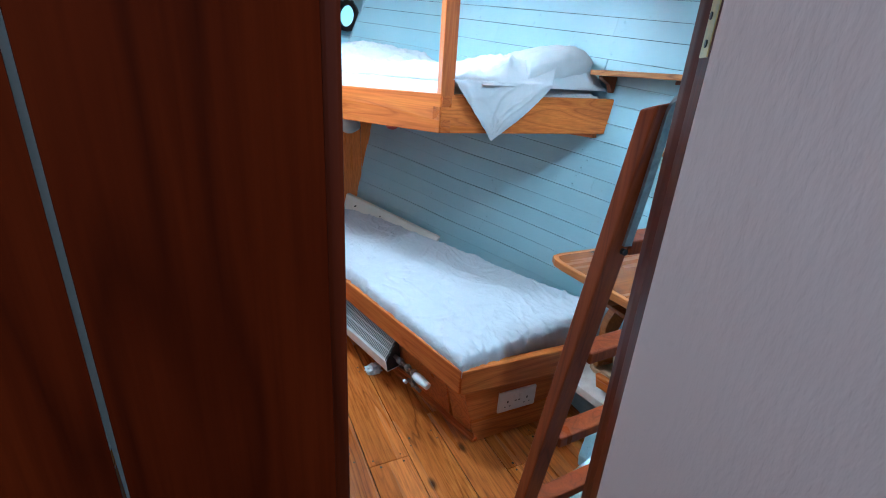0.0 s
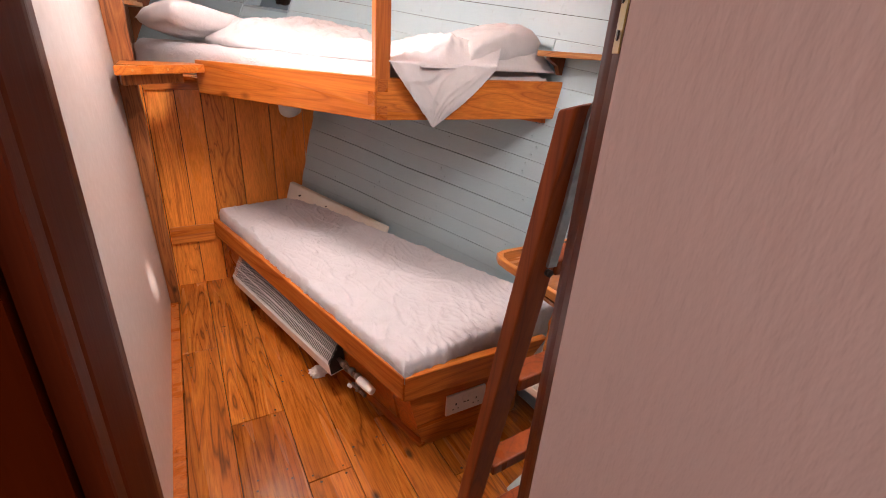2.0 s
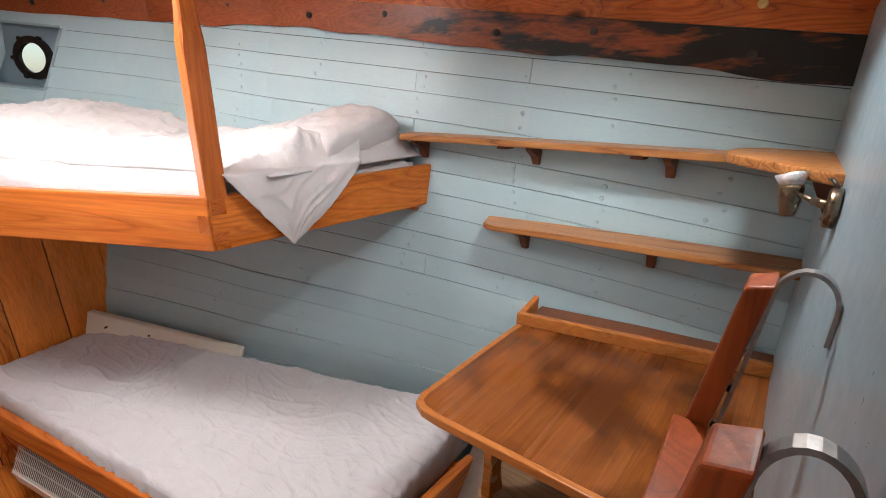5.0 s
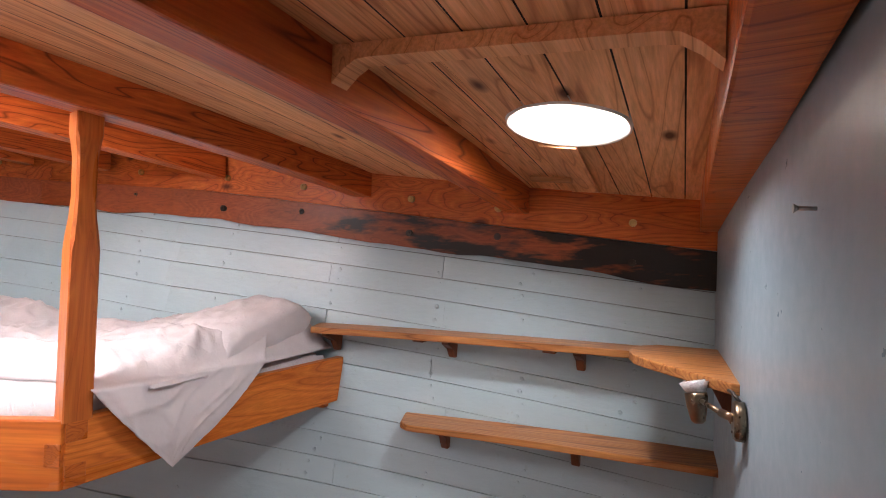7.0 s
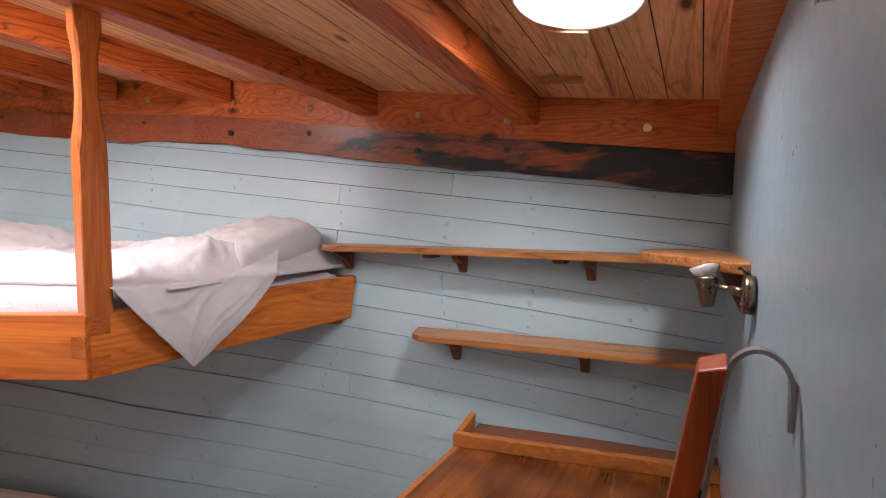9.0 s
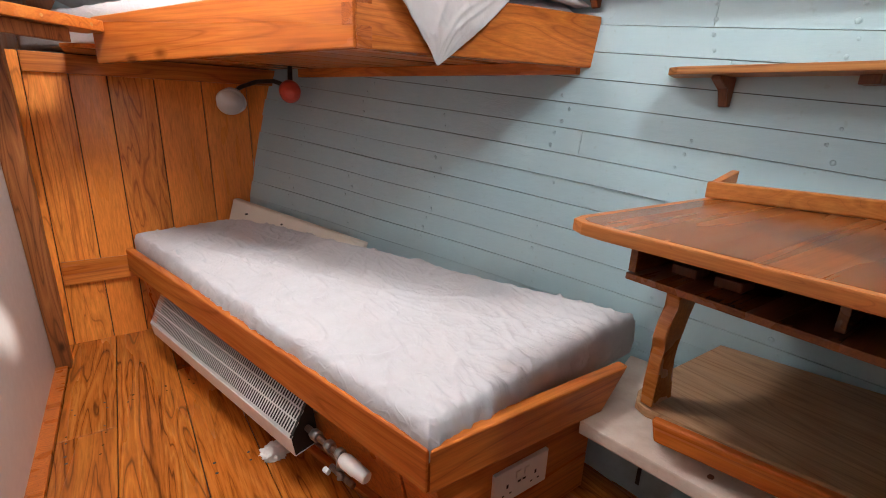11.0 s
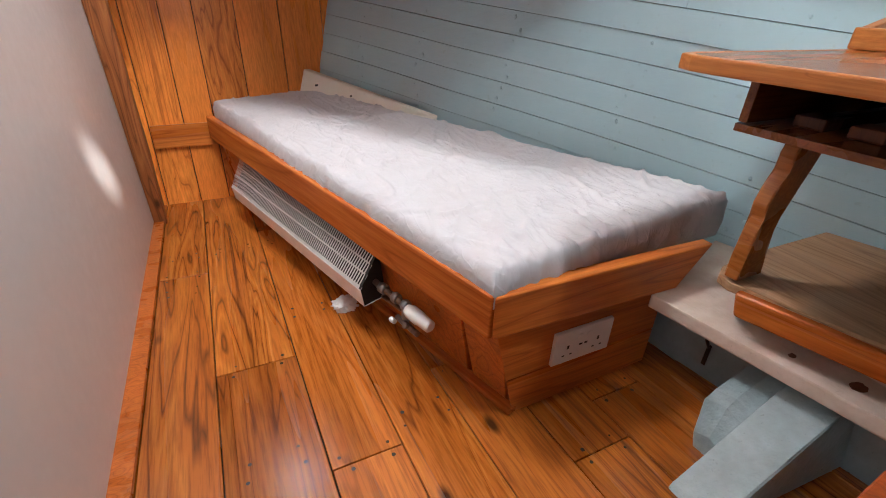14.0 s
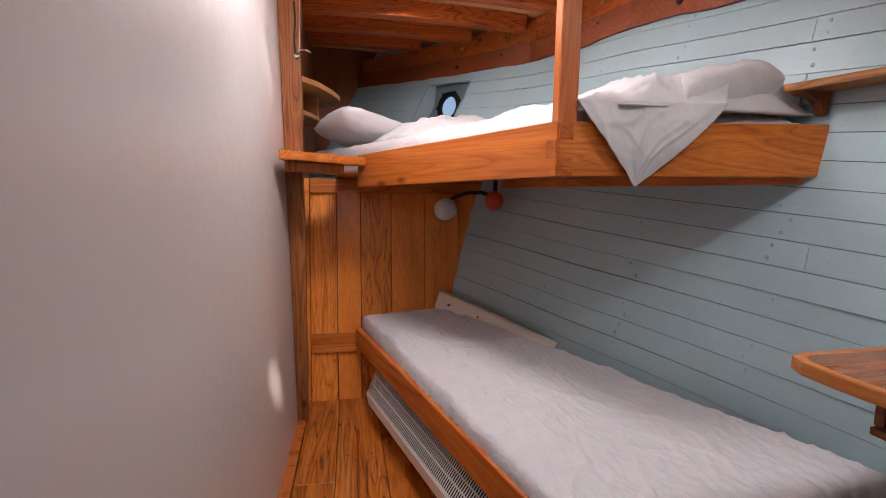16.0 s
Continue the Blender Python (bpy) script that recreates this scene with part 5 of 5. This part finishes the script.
bevelled(lip, 0.004, 2, [e for e in lip.edges if len(e.link_faces) == 2 and e.calc_face_angle(0) > 0.9])
part("lipping", lip, DESK_EDGE, desk, "pale rounded lipping round the desk edge")
part("upstand", hexa([(1.985, 1.478, DZ + 0.001), (2.20, SOUTH + 0.004, DZ + 0.001), (2.225, SOUTH + 0.004, DZ + 0.001), (2.01, 1.478, DZ + 0.001), (1.985, 1.478, DZ + 0.048), (2.20, SOUTH + 0.004, DZ + 0.048), (2.225, SOUTH + 0.004, DZ + 0.048), (2.01, 1.478, DZ + 0.048)], 0.005), DESK_EDGE, desk, "pale upstand along the back")
part("upstand_end", hexa([(2.01, 1.455, DZ + 0.001), (2.11, 1.455, DZ + 0.001), (2.11, 1.478, DZ + 0.001), (2.01, 1.478, DZ + 0.001), (2.01, 1.455, DZ + 0.048), (2.12, 1.455, DZ + 0.075), (2.12, 1.478, DZ + 0.075), (2.01, 1.478, DZ + 0.048)], 0.004), DESK_EDGE, desk)
# dark strip laid in for the shade between upstand and hull
part("back_board", prism([(2.012, 1.452), (2.226, SOUTH + 0.006), (hull_x(SOUTH, DZ) - 0.012, SOUTH + 0.006), (hull_x(1.1, DZ) - 0.012, 1.1), (hull_x(1.452, DZ) - 0.012, 1.452)], DZ + 0.012, DZ + 0.026, 0.002), BRACKET, desk, "dark strip standing for the shaded recess behind the upstand")
part("cubby_floor", box(1.515, 2.05, SOUTH + 0.003, 1.39, 0.745, 0.760, 0.002), DESK, desk)
part("cubby_side", box(1.525, 2.05, 1.375, 1.392, 0.761, 0.848, 0.002), DESK, desk)
# back coloured black for the shade deep inside the cubby
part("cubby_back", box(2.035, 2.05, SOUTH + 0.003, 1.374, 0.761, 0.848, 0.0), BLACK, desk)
part("cubby_divider", box(1.56, 2.03, 1.02, 1.035, 0.761, 0.848, 0.002), DESK, desk)
for y in (1.31, 1.22):
    tagged(part("small_box", box(1.60, 1.66, y - 0.028, y + 0.026, 0.7605, 0.782, 0.004), BRACKET), "small dark box in the desk's cubby", "box", "boxes in the cubby")
# scroll-cut bracket between desk and bench
prof = [(1.655, 0.744), (1.640, 0.70), (1.646, 0.665), (1.622, 0.63), (1.612, 0.595), (1.622, 0.565), (1.614, 0.53), (1.612, 0.47), (1.610, 0.414),
        (1.70, 0.414), (1.685, 0.47), (1.672, 0.53), (1.676, 0.565), (1.694, 0.595), (1.70, 0.63), (1.722, 0.665), (1.728, 0.70), (1.745, 0.744)]
bm = bmesh.new()
f0 = [bm.verts.new((x, 1.325, z)) for x, z in prof]
f1 = [bm.verts.new((x, 1.357, z)) for x, z in prof]
bm.faces.new(f0)
bm.faces.new(f1)
for k in range(len(prof)):
    bm.faces.new((f0[k], f0[(k + 1) % len(prof)], f1[(k + 1) % len(prof)], f1[k]))
tagged(part("scroll_bracket", bevelled(bm, 0.003, 1), DESK_EDGE), "scroll-cut wooden bracket standing on the bench", "bracket")
# bench
bench = thing("bench", (1.85, 1.1, 0.40), "low bench with worn pale top and varnished edge", "bench")
part("seat", prism([(1.78, SOUTH + 0.003), (1.622, 1.28), (1.606, 1.335), (1.618, 1.37), (1.66, 1.392), (1.78, 1.405), (hull_x(1.4, 0.4) - 0.02, 1.40), (hull_x(SOUTH, 0.4) - 0.02, SOUTH + 0.003)], 0.385, 0.408, 0.004), BENCH, bench)
part("front_edge", hexa([(1.762, SOUTH + 0.003, 0.34), (1.598, 1.30, 0.34), (1.618, 1.305, 0.34), (1.782, SOUTH + 0.003, 0.34), (1.756, SOUTH + 0.003, 0.400), (1.592, 1.312, 0.400), (1.619, 1.317, 0.400), (1.783, SOUTH + 0.003, 0.400)], 0.009, 3), PINE_Y, bench)
# painted ledge
led = thing("hull_ledge", (1.75, 1.1, 0.245), "cream painted ledge along the hull with chipped knots", "ledge")
part("ledge_board", hexa([(1.575, 1.492, 0.245), (1.70, SOUTH + 0.003, 0.245), (2.2, SOUTH + 0.003, 0.245), (2.0, 1.62, 0.245), (1.575, 1.492, 0.285), (1.70, SOUTH + 0.003, 0.285), (2.2, SOUTH + 0.003, 0.30), (2.0, 1.62, 0.30)], 0.006), LEDGE, led)
for kx, ky, r in ((1.672, 1.19, 0.011), (1.70, 1.075, 0.020), (1.79, 1.50, 0.006)):
    bm = bmesh.new()
    bmesh.ops.create_circle(bm, cap_ends=True, segments=14, radius=r)
    for v in bm.verts:
        k = 1 + 0.3 * noise.noise(Vector((v.co.x * 90, v.co.y * 90, kx)))
        v.co = Vector((kx + v.co.x * k, ky + v.co.y * k * 0.7, 0.2865 + 0.03 * (kx - 1.66)))
    part("knot", bm, BRACKET, led, "bare dark knot in the paint")
tagged(part("bench_riser", box(1.75, 1.78, 0.69, 1.31, 0.287, 0.384, 0.002), LEDGE), "cream riser under the bench", "riser")
# painted hull frames
rib = thing("floor_timber", (1.6, 1.25, 0.0), "chipped pale blue painted timber meeting the floor", "timber")
up = bmesh.new()
rows = []
for k in range(13):
    f = k / 12
    # the rounded foot rises steeply, then the back runs up under the ledge
    rise = math.sin(min(1.0, f / 0.34) * math.pi / 2) * 0.105
    x = 1.520 + 0.30 * max(0.0, f - 0.06)
    zt = 0.020 + rise + 0.125 * max(0.0, f - 0.20)
    y0, y1 = 1.172 + 0.004 * fbm(f * 6, 1.0), 1.232 + 0.045 * min(1.0, f * 4) - 0.01 * f
    rows.append([up.verts.new(p) for p in ((x + 0.02, y0, 0.0), (x, y0, zt), (x, 0.5 * (y0 + y1), zt + 0.012), (x, y1, zt - 0.004), (x + 0.02, y1, 0.0))])
for a, b in zip(rows, rows[1:]):
    for k in range(5):
        up.faces.new((a[k], a[(k + 1) % 5], b[(k + 1) % 5], b[k]))
up.faces.new(rows[0])
up.faces.new(rows[-1])
bmesh.ops.recalc_face_normals(up, faces=up.faces)
bevelled(up, 0.006, 2, [e for e in up.edges if len(e.link_faces) == 2 and e.calc_face_angle(0) > 0.7])
part("upper_timber", up, BLUE_WORN, rib)
part("lower_timber", hexa([(1.371, 1.075, floor_z(1.1)), (1.80, 1.04, 0.0), (1.82, 1.166, 0.0), (1.371, 1.181, floor_z(1.2)), (1.385, 1.078, 0.034), (1.74, 1.070, 0.244), (1.74, 1.176, 0.244), (1.385, 1.184, 0.034)], 0.006, 3), BLUE_WORN, rib)
tagged(part("bilge_board", hexa([(1.74, 1.60, -0.02), (1.80, 0.68, 0.0), (2.1, 0.68, 0.0), (2.0, 1.60, -0.02), (1.77, 1.60, 0.244), (1.83, 0.68, 0.244), (2.1, 0.68, 0.244), (2.0, 1.60, 0.244)], 0.004), BLUE_WORN), "pale blue painted board below the ledge", "board")

# ---- ladder ----
lad = thing("ladder", (1.1, 0.95, floor_z(0.97)), "stained wooden ladder leaning against the bulkhead", "ladder")
for x0, yt in ((0.925, 0.753), (1.304, 0.772)):
    x1 = x0 + 0.050
    c = []
    for z, dy in ((floor_z(0.95), 0.205), (1.49, 0.0)):
        c += [(x0, yt - 0.033 + dy, z - (0.012 if dy == 0 else 0)), (x1, yt - 0.033 + dy, z - (0.004 if dy == 0 else 0)), (x1, yt + dy, z - (0.016 if dy == 0 else 0)), (x0, yt + dy, z - (0.022 if dy == 0 else 0))]
    stile = part("stile", hexa(c, 0.005, 3), LADDER, lad)
    xc, yb = x0 + 0.030, yt - 0.033 - 0.007
    dy = yt - 0.753
    line = [(0.7445 + dy, 1.24), (0.7400 + dy, 1.28), (0.7325 + dy, 1.34), (0.7265 + dy, 1.40)]
    r_bend = 0.5 * (0.7215 + dy - 0.6625 - 0.5 * dy)
    line += [(0.6625 + 0.5 * dy + r_bend + r_bend * math.cos(a), 1.452 + 0.046 * math.sin(a)) for a in [math.pi * k / 14 for k in range(15)]]
    line += [(0.6625 + 0.5 * dy, 1.438 - 0.8 * dy), (0.6630 + 0.5 * dy, 1.428 - 1.2 * dy)]
    bar_bm = bmesh.new()
    sections = []
    for k, (hy, hz) in enumerate(line):
        (ya, za), (yb2, zb) = line[max(0, k - 1)], line[min(len(line) - 1, k + 1)]
        ln = math.hypot(yb2 - ya, zb - za)
        ny, nz = -(zb - za) / ln * 0.0028, (yb2 - ya) / ln * 0.0028
        sections.append([bar_bm.verts.new(p) for p in ((xc - 0.0085, hy - ny, hz - nz), (xc + 0.0085, hy - ny, hz - nz), (xc + 0.0085, hy + ny, hz + nz), (xc - 0.0085, hy + ny, hz + nz))])
    for sa, sb in zip(sections, sections[1:]):
        for k in range(4):
            bar_bm.faces.new((sa[k], sa[(k + 1) % 4], sb[(k + 1) % 4], sb[k]))
    bar_bm.faces.new(sections[0])
    bar_bm.faces.new(sections[-1])
    hook = part("hook", bar_bm, STEEL, lad, "galvanised steel hook")
    for k in range(2):
        part("screw", tube([(xc + 0.004, yb + 0.034 - 0.010 * k, 1.225 + 0.07 * k), (xc + 0.004, yb + 0.042 - 0.010 * k, 1.225 + 0.07 * k)], 0.006, 8), BRONZE, hook)
for k in range(5):
    z = 0.18 + 0.262 * k
    y = 0.745 + 0.205 * (1.49 - z) / 1.49
    part("rung", hexa([(0.976, y - 0.028, z - 0.014), (1.303, y - 0.010, z - 0.014), (1.303, y + 0.040, z - 0.014), (0.976, y + 0.022, z - 0.014), (0.976, y - 0.028, z + 0.014), (1.303, y - 0.010, z + 0.014), (1.303, y + 0.040, z + 0.014), (0.976, y + 0.022, z + 0.014)], 0.005, 3), LADDER, lad)

# ---- porthole in the hull above the upper bunk ----
py = 0.5 * (PY0 + PY1) + 0.025
pz = 0.5 * (PS0 + PS1) - 0.015 + 0.10 * (py - 1.5)


def recess_pt(y, s, d):
    z = s + 0.10 * (y - 1.5)
    return Vector((hull_x(y, z) + d, y, z))


rec = tagged(thing("porthole_recess", recess_pt(py, PS0, 0.0), "pale blue boxed recess round the porthole", "recess"), kind="structure")
DEEP = 0.11
QY0, QY1, QS0, QS1 = PY0 + 0.006, PY1 - 0.006, PS0 + 0.006, PS1 - 0.006
for (ya, sa), (yb, sb) in (((QY0, QS0), (QY1, QS0)), ((QY1, QS0), (QY1, QS1)), ((QY1, QS1), (QY0, QS1)), ((QY0, QS1), (QY0, QS0))):
    oy, os_ = (ya + yb) / 2 - py, (sa + sb) / 2 - 0.5 * (PS0 + PS1)
    k = 0.012 / max(abs(oy), abs(os_))
    part("side", hexa([recess_pt(ya, sa, -0.002), recess_pt(yb, sb, -0.002), recess_pt(yb, sb, DEEP), recess_pt(ya, sa, DEEP),
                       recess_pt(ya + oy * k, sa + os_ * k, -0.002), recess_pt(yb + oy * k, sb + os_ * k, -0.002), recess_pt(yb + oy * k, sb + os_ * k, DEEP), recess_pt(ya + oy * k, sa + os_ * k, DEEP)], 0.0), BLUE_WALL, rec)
px = hull_x(py, pz) + DEEP - 0.004
nx = Vector((-1, -0.70, 0.1)).normalized()
pm = Matrix.Translation((px, py, pz)) @ nx.to_track_quat("Z", "Y").to_matrix().to_4x4()
back = bmesh.new()
n = 32
inner_ring, outer_ring = [], []
for k in range(n):
    a = 2 * math.pi * k / n
    ca, sa = math.cos(a), math.sin(a)
    q = 1 / max(abs(ca), abs(sa))
    inner_ring.append(back.verts.new(pm @ Vector((0.078 * ca, 0.078 * sa, -0.004))))
    outer_ring.append(back.verts.new(pm @ Vector((0.27 * q * ca, 0.21 * q * sa, -0.004))))
for k in range(n):
    back.faces.new((inner_ring[k], inner_ring[(k + 1) % n], outer_ring[(k + 1) % n], outer_ring[k]))
bmesh.ops.solidify(back, geom=list(back.faces), thickness=0.008)
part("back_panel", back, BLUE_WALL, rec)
port = thing("porthole", (px, py, pz), "round porthole with a dark lugged rim", "porthole")


def ring(m, r0, r1, z0, z1, n=36):
    bm = bmesh.new()
    rows = []
    for k in range(n):
        a = 2 * math.pi * k / n
        rows.append([bm.verts.new(m @ Vector((r * math.cos(a), r * math.sin(a), z))) for r, z in ((r0, z0), (r1, z0), (r1, z1), (r0, z1))])
    for k in range(n):
        a, b = rows[k], rows[(k + 1) % n]
        for j in range(4):
            bm.faces.new((a[j], a[(j + 1) % 4], b[(j + 1) % 4], b[j]))
    return bm


part("rim", ring(pm, 0.078, 0.112, -0.004, 0.018), BRONZE, port)
for k in range(6):
    a = 2 * math.pi * k / 6
    c = pm @ Vector((0.112 * math.cos(a), 0.112 * math.sin(a), 0.006))
    part("lug", tube([c, c + nx * 0.016], 0.012, 10), BRONZE, port)
part("pane", ring(pm, 0.001, 0.078, 0.003, 0.006), GLASS, port)
# locker shelf beyond the corner post
lock = thing("locker_shelf", (0.4, 3.9, 1.8), "warm wooden locker shelves beyond the corner post", "shelf")
part("shelf_board", prism([(WEST - 0.02, 3.50), (0.31, 3.52), (0.40, 3.66), (0.475, 3.86), (0.516, 4.04), (0.49, 4.18), (0.44, 4.25), (WEST - 0.02, 4.40)], 1.80, 1.832, 0.004), SHELF_EDGE, lock)
part("shelf_board", prism([(WEST - 0.02, 3.49), (0.317, 3.50), (0.37, 3.68), (0.41, 3.90), (WEST - 0.02, 4.10)], 1.62, 1.645, 0.004), SHELF_EDGE, lock)
part("upright", prism([(WEST - 0.02, 4.02), (0.37, 3.96), (0.38, 3.985), (WEST - 0.02, 4.05)], 1.646, 1.799, 0.002), SHELF_EDGE, lock)

# small iron catch on the painted board, and a hook with its cord on the corner post
catch = thing("iron_catch", (1.757, 1.40, 0.10), "small black iron catch on the blue board", "catch")
part("plate", box(1.748, 1.752, 1.386, 1.398, 0.06, 0.13, 0.002), BRONZE, catch)
part("tongue", tube([(1.748, 1.392, 0.12), (1.742, 1.402, 0.145), (1.740, 1.398, 0.165)], [0.004, 0.005, 0.002], 8), BRONZE, catch)
ph = thing("cabin_hook", (0.31, 3.21, 1.87), "steel cabin hook and black cord on the corner post", "hook")
part("eye", tube([(0.325, 3.214, 1.845), (0.325, 3.200, 1.845)], 0.010, 12), STEEL, ph)
part("hook", tube([(0.325, 3.202, 1.85), (0.345, 3.196, 1.872), (0.375, 3.192, 1.872), (0.392, 3.190, 1.862)], 0.0045, 8), STEEL, ph)
part("cord", tube([(0.318, 3.2105, 1.86), (0.314, 3.209, 1.93), (0.322, 3.208, 2.02), (0.318, 3.209, 2.10)], 0.004, 6), BLACK, ph, "black cord")
